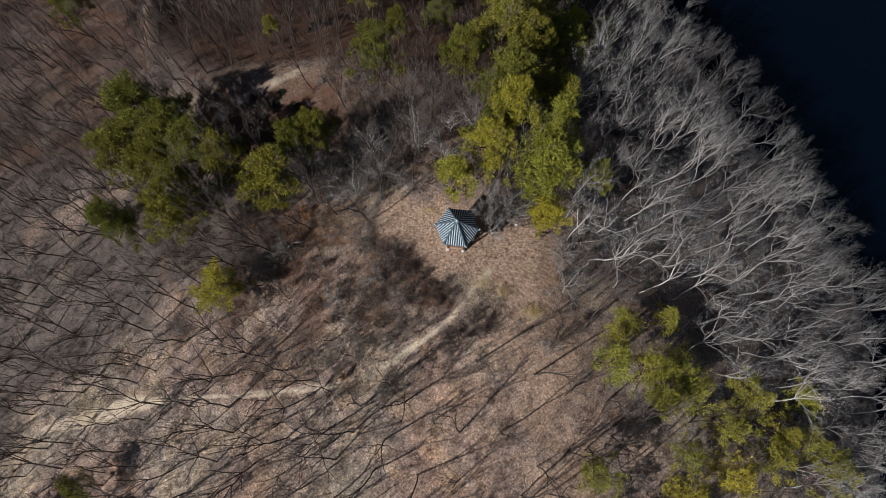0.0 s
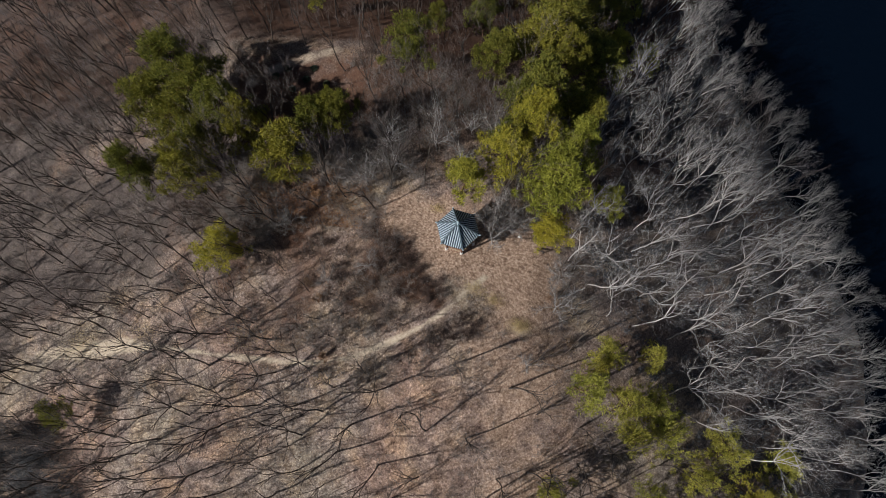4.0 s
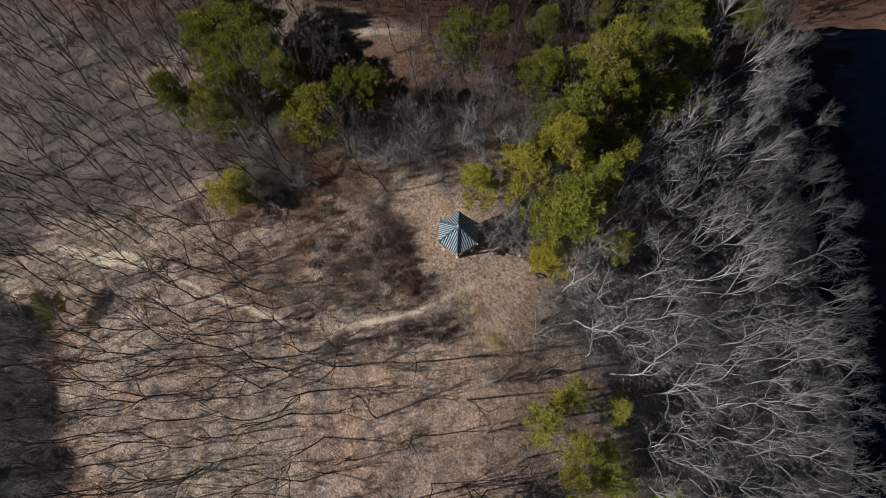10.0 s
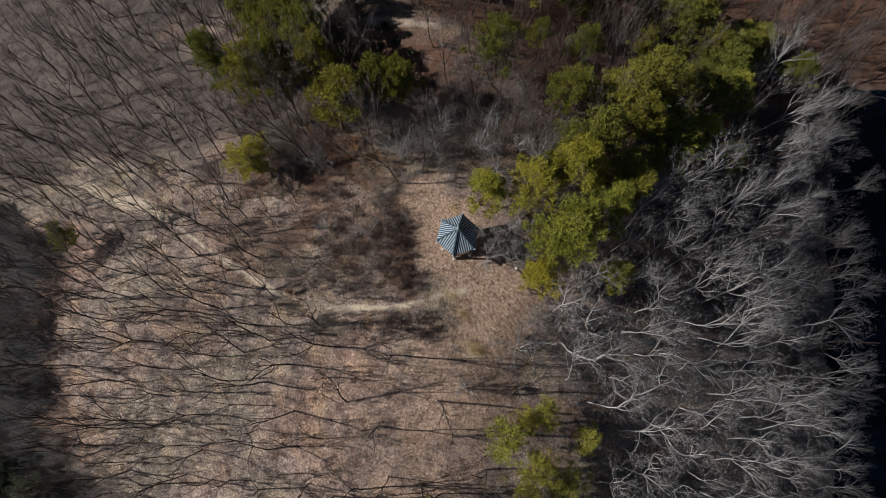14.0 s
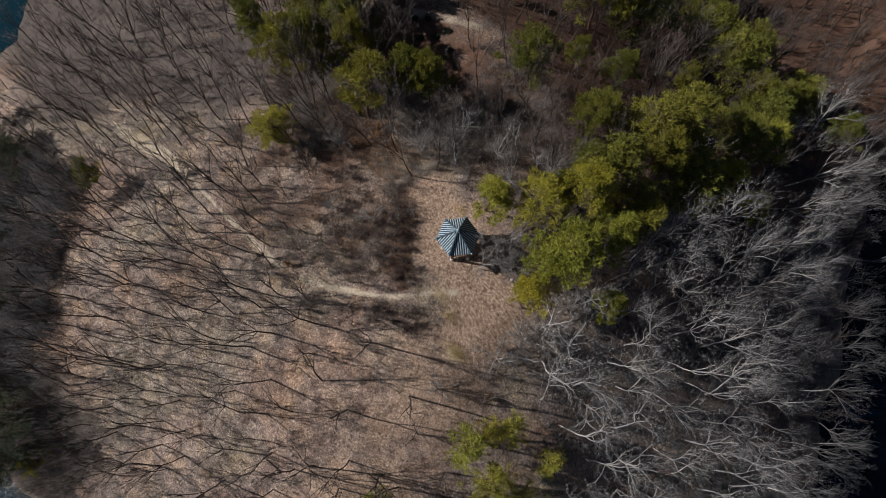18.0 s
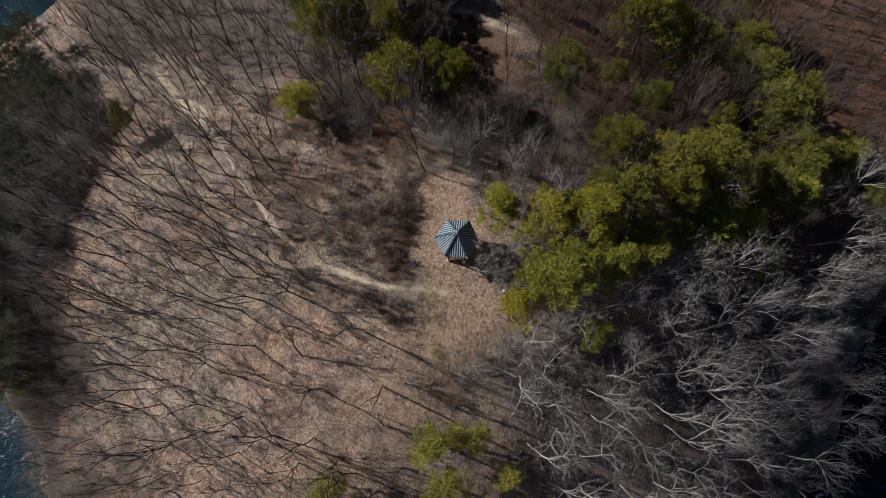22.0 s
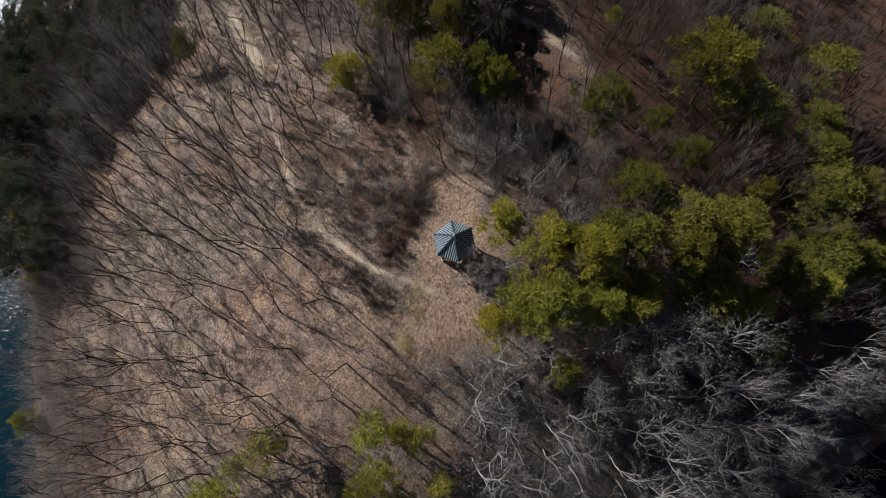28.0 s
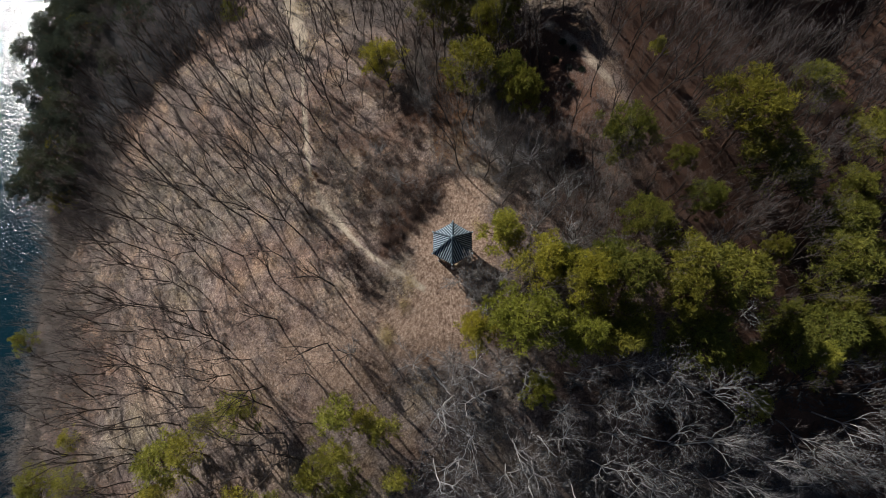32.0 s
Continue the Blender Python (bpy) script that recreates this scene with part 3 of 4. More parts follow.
def grow_bare(seed, tall, spread, limbs, bough, twigs, bend=0.075, stout=1.0):
    """Trunk, rising limbs, side boughs and twigs of one leafless tree, as tapered pieces."""
    r = np.random.RandomState(seed)
    thick, thin, arms = [], [], []

    def run(p, d, length, r0, r1, segs, bend, lift, store):
        """A crooked run of pieces; gives back its joints and headings."""
        joints = [(p, d)]
        for i in range(segs):
            d = unit(d + r.normal(0, bend, 3) + np.array((0, 0, lift)))
            q = p + d * length / segs
            store.append((p, q, r0 + (r1 - r0) * i / segs, r0 + (r1 - r0) * (i + 1) / segs))
            p = q
            joints.append((p, d))
        return joints

    def aside(d, amount):
        v = r.normal(0, 1, 3)
        v = unit(v - v.dot(d) * d)
        return unit(d + v * amount)

    girth = 0.0088 * stout * tall * r.uniform(0.85, 1.15)
    stem = run(np.array((0, 0, -0.4)), unit(np.array((r.normal(0, 0.08), r.normal(0, 0.08), 1.0))), tall * r.uniform(0.26, 0.42), girth, girth * 0.72, 4, 0.05, 0.0, thick)
    turn = r.uniform(0, 6.28)
    for k in range(limbs):
        p, d = stem[-1] if k < 3 else stem[-2]
        az = turn + k * 2 * np.pi / limbs + r.uniform(-0.4, 0.4)
        out = spread * r.uniform(0.35, 1.1)
        main, mid = [], []
        limb = run(p, unit(np.array((math.cos(az) * out, math.sin(az) * out, 1.0))), tall * r.uniform(0.46, 0.68), girth * r.uniform(0.40, 0.58), 0.013, 5, bend, 0.02, main)
        for i in range(1, 6):
            p, d = limb[i]
            for n in range(bough if i < 5 else 2):
                ln = tall * r.uniform(0.12, 0.27) * (1.2 - 0.1 * i)
                arm = run(p, aside(d, r.uniform(0.3, 0.7)), ln, 0.026 - 0.002 * i, 0.009, 3, 0.12, 0.05, mid)
                for q, e in arm[1:]:
                    for m in range(twigs):
                        L = r.uniform(0.5, 1.2) * tall / 11
                        thin.append((q, q + aside(e, r.uniform(0.25, 0.7)) * L, 0.0095, 0.002))
        arms.append(joined(tubes(*columns(main), 5), tubes(*columns(mid), 3)))
    return tubes(*columns(thick), 6), arms, tubes(*columns(thin), 3)


def grow_forked(seed, tall, spread, limbs, angle, bend, depth, bole, stout=0.0082, lift=0.04, reach=1.0):
    """Trunk, limbs that fork again and again, and the last twigs of one leafless tree."""
    r = np.random.RandomState(seed)
    stem, arms, twigs = [], [], []

    def run(p, d, length, r0, r1, segs, store):
        for i in range(segs):
            d = unit(d + r.normal(0, bend, 3) + np.array((0, 0, lift)))
            q = p + d * length / segs
            store.append((p, q, r0 + (r1 - r0) * i / segs, r0 + (r1 - r0) * (i + 1) / segs))
            p = q
        return p, d

    def aside(d, amount):
        v = r.normal(0, 1, 3)
        v = unit(v - v.dot(d) * d)
        return unit(d + v * amount + np.array((0, 0, 0.03)))

    def fork(p, d, length, rad, level, main, mid):
        store = main if level < 3 else mid if level < depth else twigs
        q, e = run(p, d, length, rad, rad * 0.66, 3 if level < 3 else 2 if level < 5 else 1, store)
        if level < depth:
            for k in range(2 + (r.uniform() < 0.45)):
                fork(q, aside(e, angle * r.uniform(0.5, 1.35)), length * r.uniform(0.62, 0.92), rad * r.uniform(0.58, 0.72), level + 1, main, mid)
            if level > 1 and r.uniform() < 0.7:
                fork((p + q) / 2, aside(d, angle * r.uniform(0.9, 1.6)), length * 0.55, rad * 0.4, min(level + 2, depth), main, mid)

    girth = stout * tall * r.uniform(0.85, 1.15)
    p, d = run(np.array((0, 0, -0.4)), unit(np.array((r.normal(0, 0.07), r.normal(0, 0.07), 1.0))), tall * bole * r.uniform(0.85, 1.15), girth, girth * 0.75, 4, stem)
    turn = r.uniform(0, 6.28)
    for k in range(limbs):
        az = turn + (k + r.uniform(-0.3, 0.3)) * 2 * np.pi / limbs
        out = spread * r.uniform(0.5, 1.3)
        main, mid = [], []
        fork(p, unit(d + np.array((math.cos(az) * out, math.sin(az) * out, 0))), tall * reach * r.uniform(0.18, 0.26), girth * r.uniform(0.5, 0.7), 1, main, mid)
        arms.append(joined(tubes(*columns(main), 5), tubes(*columns(mid), 3)))
    return tubes(*columns(stem), 6), arms, tubes(*columns(twigs), 3)


def bare_tree(kind, seed, tall, spread, limbs, label):
    stem, arms, fine = grow_forked(seed, tall, spread, limbs, *((0.50, 0.10, 6, 0.40) if kind == "pale" else (0.265, 0.06, 5, 0.36)), stout=0.0066 if kind == "pale" else 0.007, lift=0.12 if kind == "pale" else 0.05, reach=0.70 if kind == "pale" else 1.0)
    bark, twig = (BARK_PALE, TWIG_PALE) if kind == "pale" else (BARK_DARK, TWIG_DARK)
    base = tagged(new("bare_tree" if kind == "pale" else "oak_tree"), label, "tree")
    tri_object("trunk", *stem, bark, base)
    for arm in arms:
        tri_object("limb", *arm, bark, base)
    tri_object("crown", *fine, twig, base)
    return base, None


# ---- pines ----
def grow_pine(seed, tall, wide, clumps, tufts):
    r = np.random.RandomState(seed)
    limbs = []
    p, d = np.array((0, 0, -0.4)), np.array((r.normal(0, 0.03), r.normal(0, 0.03), 1.0))
    axis = [p]
    rad = 0.016 * tall
    for s in range(7):
        d = d + (r.normal(0, 0.07, 3) - 0.25 * d) * np.array((1, 1, 0.0))
        d /= np.linalg.norm(d)
        q = p + d * tall * 0.92 / 7
        limbs.append((p, q, rad, rad * 0.84))
        p, rad = q, rad * 0.84
        axis.append(p)
    axis = np.array(axis)
    cen = []
    for c in range(clumps):
        h = r.uniform(0.40, 1.0) ** 0.8
        i = min(int(h * 6.99), 6)
        at = axis[i] + (axis[i + 1] - axis[i]) * (h * 7 - i if h * 7 - i < 1 else 1)
        reach = wide * (1.12 - 0.75 * max(h - 0.45, 0) / 0.55) * r.uniform(0.12, 1.0) ** 0.7
        az = c * 2.399 + r.uniform(-0.6, 0.6)
        end = at + np.array((math.cos(az) * reach, math.sin(az) * reach, reach * r.uniform(0.05, 0.32)))
        mid = (at + end) / 2 + r.normal(0, 0.12, 3)
        limbs.append((at, mid, 0.02 + 0.012 * reach, 0.016 + 0.008 * reach))
        limbs.append((mid, end, 0.016 + 0.008 * reach, 0.012))
        cen.append((end, r.uniform(0.3, 0.85) * (0.45 + 0.10 * wide)))
    cen.append((axis[-1], 0.75))
    V, T = [], []
    n = 0
    for c, s in cen:
        m = int(1.6 * (tufts * s * s / 0.6 + 8))
        g = r.normal(0, 1, (m, 3))
        g /= np.linalg.norm(g, axis=1, keepdims=True)
        g *= r.uniform(0.35, 1.0, (m, 1)) ** 0.5
        lump = 1 + 0.35 * np.sin(g[:, :1] * 5 + r.uniform(0, 6)) * np.cos(g[:, 1:2] * 5 + r.uniform(0, 6))
        pts = c + (g + r.normal(0, 0.16, (m, 3))) * lump * np.array((s, s, s * 0.5))
        up = g * 0.7 + np.array((0, 0, 0.8)) + r.normal(0, 0.35, (m, 3))
        up /= np.linalg.norm(up, axis=1, keepdims=True)
        for k in range(4):
            dirs = up + r.normal(0, 0.75, (m, 3))
            dirs /= np.linalg.norm(dirs, axis=1, keepdims=True)
            L = r.uniform(0.24, 0.42, (m, 1))
            side = np.cross(dirs, r.normal(0, 1, (m, 3)))
            side /= np.linalg.norm(side, axis=1, keepdims=True)
            wv = side * r.uniform(0.022, 0.040, (m, 1))
            V += [pts - wv, pts + wv, pts + dirs * L]
            i = np.arange(m)
            T.append(np.stack([n + i, n + m + i, n + 2 * m + i], -1))
            n += 3 * m
    a, b, ra, rb = (np.array(v) for v in zip(*limbs))
    return tubes(a, b, ra, rb, 5), (np.concatenate(V), np.concatenate(T))


def pine_tree(seed, tall, wide, clumps, tufts, needle, label):
    wood, leaf = grow_pine(seed, tall, wide, clumps, tufts)
    base = tagged(new("pine_tree"), label, "tree")
    tri_object("trunk", *wood, BARK_PINE, base)
    tri_object("crown", *leaf, needle, base)
    return base, (wood, leaf)


PINE_LABEL = "pine tree with clumped yellow-green needles on the wooded slope"
OPEN_LABEL = "thin yellow-green pine with open crown on the sunny spur"
OLIVE_LABEL = "olive-green pine with open clumped needles on the ridge"
DARK_LABEL = "dark green pine in the dense lakeside stand"
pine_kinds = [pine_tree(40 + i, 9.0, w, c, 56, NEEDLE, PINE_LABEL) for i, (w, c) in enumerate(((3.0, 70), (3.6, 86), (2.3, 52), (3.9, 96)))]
olive_kinds = [pine_tree(50 + i, 9.0, w, c, 52, NEEDLE_OLIVE_SHADED, OLIVE_LABEL) for i, (w, c) in enumerate(((3.0, 66), (3.6, 82), (2.3, 50), (3.9, 92)))]
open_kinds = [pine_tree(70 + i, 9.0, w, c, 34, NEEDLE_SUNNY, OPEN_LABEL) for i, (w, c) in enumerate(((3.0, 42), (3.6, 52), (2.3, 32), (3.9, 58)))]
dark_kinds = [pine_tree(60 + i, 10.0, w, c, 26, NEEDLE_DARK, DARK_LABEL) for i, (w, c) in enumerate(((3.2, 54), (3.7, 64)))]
oak_kinds = [bare_tree("dark", 80 + i, 12.0, s, n, "leafless oak with dark bark on the leaf-littered slope") for i, (s, n) in enumerate(((0.22, 4), (0.28, 4), (0.17, 3), (0.25, 4), (0.19, 4), (0.34, 5)))]
pale_kinds = [bare_tree("pale", 90 + i, 12.0, s, n, "leafless pale-barked tree on the steep lakeside slope") for i, (s, n) in enumerate(((0.5, 4), (0.6, 5), (0.45, 4), (0.7, 5), (0.55, 4), (0.65, 5)))]
far_oak = [grow_forked(120 + i, 12.0, 0.28, 4, 0.34, 0.05, 4, 0.38) for i in range(4)]
far_pale = [grow_forked(130 + i, 12.0, 0.6, 5, 0.48, 0.11, 5, 0.40, 0.007, 0.12, 0.70) for i in range(4)]
used = set()


def plant(kinds, pick, x, y, size, turn, group, lean=0.0, tall=1.0):
    """Sets a tree on the ground, leaning a little downhill."""
    ob, _ = kinds[pick % len(kinds)]
    e = 1.5
    gx, gy = hz(x + e, y) - hz(x - e, y), hz(x, y + e) - hz(x, y - e)
    tip = Vector((-gx * lean, -gy * lean, 1.0)).normalized()
    m = Matrix.Translation((x, y, hz(x, y))) @ Vector((0, 0, 1)).rotation_difference(tip).to_matrix().to_4x4() @ Matrix.Rotation(turn, 4, 'Z')
    s = Matrix.Diagonal((size, size, size * tall, 1))
    if ob.name not in used:
        used.add(ob.name)
        ob.matrix_basis = m @ s
        return tagged(ob, group=group)
    c = copy_thing(ob, m)
    c.matrix_basis = m @ s
    return tagged(c, group=group)


rng = random.Random(5)
# where each pine stands and how far its crown reaches
PINES_BY_PAVILION = [(-0.9, 4.8, 1.8), (2.8, 7.4, 2.5), (8.9, 5.0, 3.7), (9.3, 1.9, 1.8), (14.8, 6.3, 1.7), (-24.7, -5.4, 2.3)]
PINES_NORTH_WEST = [(-31.8, 12.2, 3.6), (-28.6, 9.8, 3.4), (-31.0, 7.6, 2.9), (-35.5, 9.7, 3.1), (-25.4, 8.2, 3.1), (-22.9, 6.3, 2.4), (-27.3, 1.0, 3.0), (-34.2, 1.3, 2.4), (-18.6, 3.9, 2.5), (-14.2, 9.0, 2.2), (-16.2, 7.3, 1.9), (-28.4, 4.6, 2.2), (-47.0, 30.6, 2.2)]
PINES_NORTH_EAST = [(5.4, 12.3, 2.6), (3.4, 14.2, 2.1), (3.5, 10.0, 1.8), (9.6, 11.4, 2.1), (6.8, 16.1, 2.6), (9.9, 15.2, 2.2), (1.0, 18.6, 2.3), (4.4, 20.8, 2.2), (6.1, 25.5, 3.3), (8.2, 20.8, 2.6), (12.4, 22.2, 2.4), (-8.0, 18.4, 2.6), (-6.7, 25.1, 1.4), (-11.0, 33.6, 4.4), (-7.1, 38.1, 3.2), (-1.6, 26.0, 1.9), (5.5, 42.0, 3.9), (-0.2, 44.6, 3.6), (9.8, 40.6, 2.6), (13.1, 50.0, 3.0), (12.9, 44.9, 2.6), (4.9, 50.3, 3.2), (-4.7, 49.3, 3.0), (10.3, 33.5, 2.0), (13.2, 32.4, 2.0), (20.0, 48.6, 2.2), (3.0, 34.3, 1.6), (12.1, 37.6, 2.4)]
PINES_YELLOW = [(14.6, 28.7, 1.7), (17.8, 28.6, 1.6), (14.6, 35.5, 2.2), (13.0, 25.2, 1.3)]
PINES_FAR_RIDGE = [(-13.9, 56.2, 2.6), (-20.5, 50.7, 2.4)]
PINES_SOUTH = [(14.0, -12.2, 2.4), (17.2, -9.4, 1.9), (20.7, -7.8, 1.6), (15.8, -10.4, 1.8), (18.3, -13.7, 2.7), (21.8, -12.5, 2.4), (24.6, -14.5, 2.6), (21.2, -16.4, 2.4), (30.0, -15.4, 2.9), (27.8, -18.8, 2.8), (39.2, -16.2, 2.4), (38.4, -19.8, 2.5), (33.0, -21.5, 2.8), (34.8, -18.7, 2.1), (22.6, -21.5, 2.2), (29.0, -22.9, 2.8), (40.9, -23.9, 3.2), (13.4, -24.0, 2.6), (23.4, -24.6, 2.5), (14.4, -27.2, 1.7), (18.1, -31.6, 3.3), (16.8, -28.4, 2.3), (21.5, -33.5, 2.5), (24.6, -29.5, 2.2), (25.5, -36.0, 2.2), (17.4, -49.4, 3.2), (18.1, -45.6, 2.3), (12.5, -47.0, 1.6), (-1.0, -57.2, 1.9), (-27.0, -52.0, 2.2), (-47.0, -50.4, 2.2), (-58.4, -47.6, 2.2), (-19.6, -51.6, 2.0), (-38.4, -55.6, 2.0)]
PINES_WEST_STAND = [(-60, -33), (-63, -37), (-66, -31), (-58, -36), (-52, -35), (-46, -37), (-55, -42), (-49, -43), (-62, -42), (-41, -38), (-51, -50), (-43, -46), (-36, -42), (-48, -30), (-39, -31), (-32, -37), (-27, -42.5), (-22.5, -49), (-22, -55), (-45, -57), (-62, -50), (-68, -38), (-56, -31)]
WIDE = (3.0, 3.6, 2.3, 3.9)
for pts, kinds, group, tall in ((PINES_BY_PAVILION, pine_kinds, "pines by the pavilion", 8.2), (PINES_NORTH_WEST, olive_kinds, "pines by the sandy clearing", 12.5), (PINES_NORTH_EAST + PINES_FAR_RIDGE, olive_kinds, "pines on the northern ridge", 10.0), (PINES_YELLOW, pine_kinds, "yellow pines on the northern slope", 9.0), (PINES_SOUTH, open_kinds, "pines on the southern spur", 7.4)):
    for x, y, r in pts:
        k = rng.randrange(4)
        if "ridge" in group and x > 2 and y < 32:
            kinds = (pine_kinds, olive_kinds)[rng.random() < (0.5 if y < 13 else 0.95)]
        size = r / (WIDE[k] - (0.25 if group.endswith("spur") else 0.85 if group.endswith("ridge") else 0.62))
        plant(kinds, k, x, y, size, rng.uniform(0, 6.28), group, 0.0, tall * rng.uniform(0.9, 1.1) * (0.55 + 0.18 * r) / (9.0 * size))
plant(pine_kinds, 2, -21.2, 26.2, 0.55, 1.0, "yellow pines on the northern slope")
# the stand's landward row keeps back from the oaks
PINES_WEST_STAND = [p for p in PINES_WEST_STAND if (p[0] + 45) * 0.617 + (p[1] + 27) * 0.787 < -3]
plant(olive_kinds, 2, -38.3, -24.4, 0.8, 2.0, "dark pines of the lakeside stand")
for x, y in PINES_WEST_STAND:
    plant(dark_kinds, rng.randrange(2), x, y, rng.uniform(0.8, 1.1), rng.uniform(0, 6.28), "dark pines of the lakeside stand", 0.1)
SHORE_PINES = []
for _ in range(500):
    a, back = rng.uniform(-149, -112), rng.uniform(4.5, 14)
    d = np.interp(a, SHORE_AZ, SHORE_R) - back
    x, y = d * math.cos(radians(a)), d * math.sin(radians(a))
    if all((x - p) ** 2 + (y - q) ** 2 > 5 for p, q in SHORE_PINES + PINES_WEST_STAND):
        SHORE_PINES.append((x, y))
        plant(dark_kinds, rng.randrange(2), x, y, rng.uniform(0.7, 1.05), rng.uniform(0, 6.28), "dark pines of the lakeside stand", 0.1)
ALL_PINES = [p[:2] for p in PINES_BY_PAVILION + PINES_NORTH_WEST + PINES_NORTH_EAST + PINES_YELLOW + PINES_FAR_RIDGE + PINES_SOUTH] + PINES_WEST_STAND + SHORE_PINES


def bare_mask():
    """Where nothing tall grows: clearing, path, sandy clearing, lake, on a grid of 0.25 m."""
    x, y = np.meshgrid(np.arange(-100, 70, 0.25), np.arange(-70, 90, 0.25))
    out = (clearing(x, y) > -0.2) | (near_line(x, y, PATH_LINE) < np.where(x < -31, 1.3, 0.7)) | (np.hypot(x, y) < 3.2)
    out |= near_line(x, y, PATCH_LINE) + 1.6 * wobble(x, y, 0.6, 45) < 2.6
    return out | (near_line(x, y, SAND_LINE) < 2.0) | (height(x, y) < WATER_Z + 0.5)


BARE = bare_mask()


def open_ground(x, y):
    i, j = int((y + 70) * 4), int((x + 100) * 4)
    return not (0 <= i < BARE.shape[0] and 0 <= j < BARE.shape[1]) or bool(BARE[i, j])


REACH = [(-76, 51), (-40, 76), (8, 84), (44, 72), (69, 47), (53, -29), (19, -62), (-60, -70), (-98, -34), (-99, 22)]


def in_reach(x, y):
    return all((x - ax) * (by - ay) - (y - ay) * (bx - ax) > 0 for (ax, ay), (bx, by) in zip(REACH, REACH[1:] + REACH[:1]))


cells = {}
spots = []
for _ in range(26000):
    x, y = rng.uniform(-98, 66), rng.uniform(-66, 86)
    east = x > 11.6 + max(0.0, -1.0 - y) * 0.95
    gap = 2.4 if east else 2.45
    cell = (int(x // 3), int(y // 3))
    around = [p for i in (-1, 0, 1) for j in (-1, 0, 1) for p in cells.get((cell[0] + i, cell[1] + j), ())]
    if not in_reach(x, y) or open_ground(x, y) or any((x - a) ** 2 + (y - b) ** 2 < gap * gap for a, b in around):
        continue
    if any((x - a) ** 2 + (y - b) ** 2 < (4.5 if east and -2 < y < 10 else 9.0) for a, b in ALL_PINES):
        continue
    cells.setdefault(cell, []).append((x, y))
    # a quarter of the northern pale trees become dark oaks, imitating dimmer light
    spots.append((x, y, east and y < 52 and not (y > 16 and rng.random() < 0.25)))
# those near the camera's circle are trees of their own, the outer woods one mass
spots.sort(key=lambda s: math.hypot(s[0] + 2, s[1] + 4))
def shades_clearing(x, y, tall):
    """Whether a tree of that height throws its shadow over the clearing or the pavilion."""
    ux, uy = -math.cos(radians(SUN_AZ)), -math.sin(radians(SUN_AZ))
    reach = tall / math.tan(radians(SUN_EL))
    return any(near_line(x + ux * reach * f, y + uy * reach * f, CLEAR_LINE) < 2.4 for f in (0.4, 0.6, 0.8, 1.0))


spots = [p for p in spots if p[2] or not shades_clearing(p[0], p[1], 6.5)]
# the strip south of the clearing stands open
spots = [p for p in spots if p[2] or not (-1 < p[0] < 15 and -26 < p[1] < -8) or rng.random() < 0.6]
near_spots = [p for p in spots if not p[2]][:298] + [p for p in spots if p[2]][:210]
for x, y, east in near_spots:
    kinds, group = (pale_kinds, "pale trees of the lakeside slope") if east else (oak_kinds, "oaks of the western slope")
    plant(kinds, rng.randrange(6), x, y, 0.5 if not east and shades_clearing(x, y, 12.0) else rng.uniform(0.72, 1.15) * (0.7 if hz(x, y) < -17 and (east or y < 0) else 0.8 if not east and y > 8 and x > -14 else 1.0), rng.uniform(0, 6.28), group, 0.12 if east else 0.08)
outer = {"oak": ([], [], []), "pale": ([], [], [])}
counts = {"oak": 0, "pale": 0}
taken = set(near_spots)
for x, y, east in (p for p in spots if p not in taken):
    key = "pale" if east else "oak"
    stem, arms, fine = (far_pale if east else far_oak)[rng.randrange(4)]
    s, t = rng.uniform(0.75, 1.1) * (0.65 if hz(x, y) < -17 and (east or y < 0) else 1.0), rng.uniform(0, 6.28)
    c, w = math.cos(t) * s, math.sin(t) * s
    turn = np.array(((c, -w, 0), (w, c, 0), (0, 0, s)))
    for slot, (v, f) in enumerate((joined(stem, *arms), fine)):
        outer[key][2].append(np.full(len(f), slot, np.int32))
        outer[key][0].append(v @ turn.T + np.array((x, y, hz(x, y))))
        outer[key][1].append(f + counts[key])
        counts[key] += len(v)
for key, mat, twig, text in (("oak", BARK_DARK, TWIG_DARK, "leafless grey-brown woods on the outer slopes"), ("pale", BARK_PALE, TWIG_PALE, "leafless pale grey woods on the lakeside bank")):
    if outer[key][0]:
        ob = tri_object("outer_woods", np.concatenate(outer[key][0]), np.concatenate(outer[key][1]), mat)
        ob.data.materials.append(twig)
        ob.data.polygons.foreach_set("material_index", np.concatenate(outer[key][2]))
        tagged(ob, text, "woods", kind="stuff")


# ---- underbrush ----
def brush_mass(name, spots, material, tall, stems, label, seed, stout=1.0):
    """Many twiggy bushes as one mass."""
    r = np.random.RandomState(seed)
    A, B, R = [], [], []
    for x, y, s in spots:
        base = np.array((x, y, hz(x, y) - 0.05))
        for k in range(stems):
            az, out = r.uniform(0, 6.28), r.uniform(0.1, 0.75)
            d = unit(np.array((math.cos(az) * out, math.sin(az) * out, 1.0)))
            L = tall * s * r.uniform(0.6, 1.15)
            q = base + d * L
            A.append(base + np.array((r.normal(0, 0.15), r.normal(0, 0.15), 0))), B.append(q), R.append(0.016)
            for j in range(3):
                f = base + d * L * r.uniform(0.35, 0.85)
                A.append(f), B.append(f + unit(d + r.normal(0, 0.55, 3)) * L * r.uniform(0.3, 0.55)), R.append(0.010)
    R = np.array(R) * stout
    ob = tri_object(name, *tubes(A, B, R, R * 0.2, 3), material)
    return tagged(ob, label, "brush", kind="stuff")


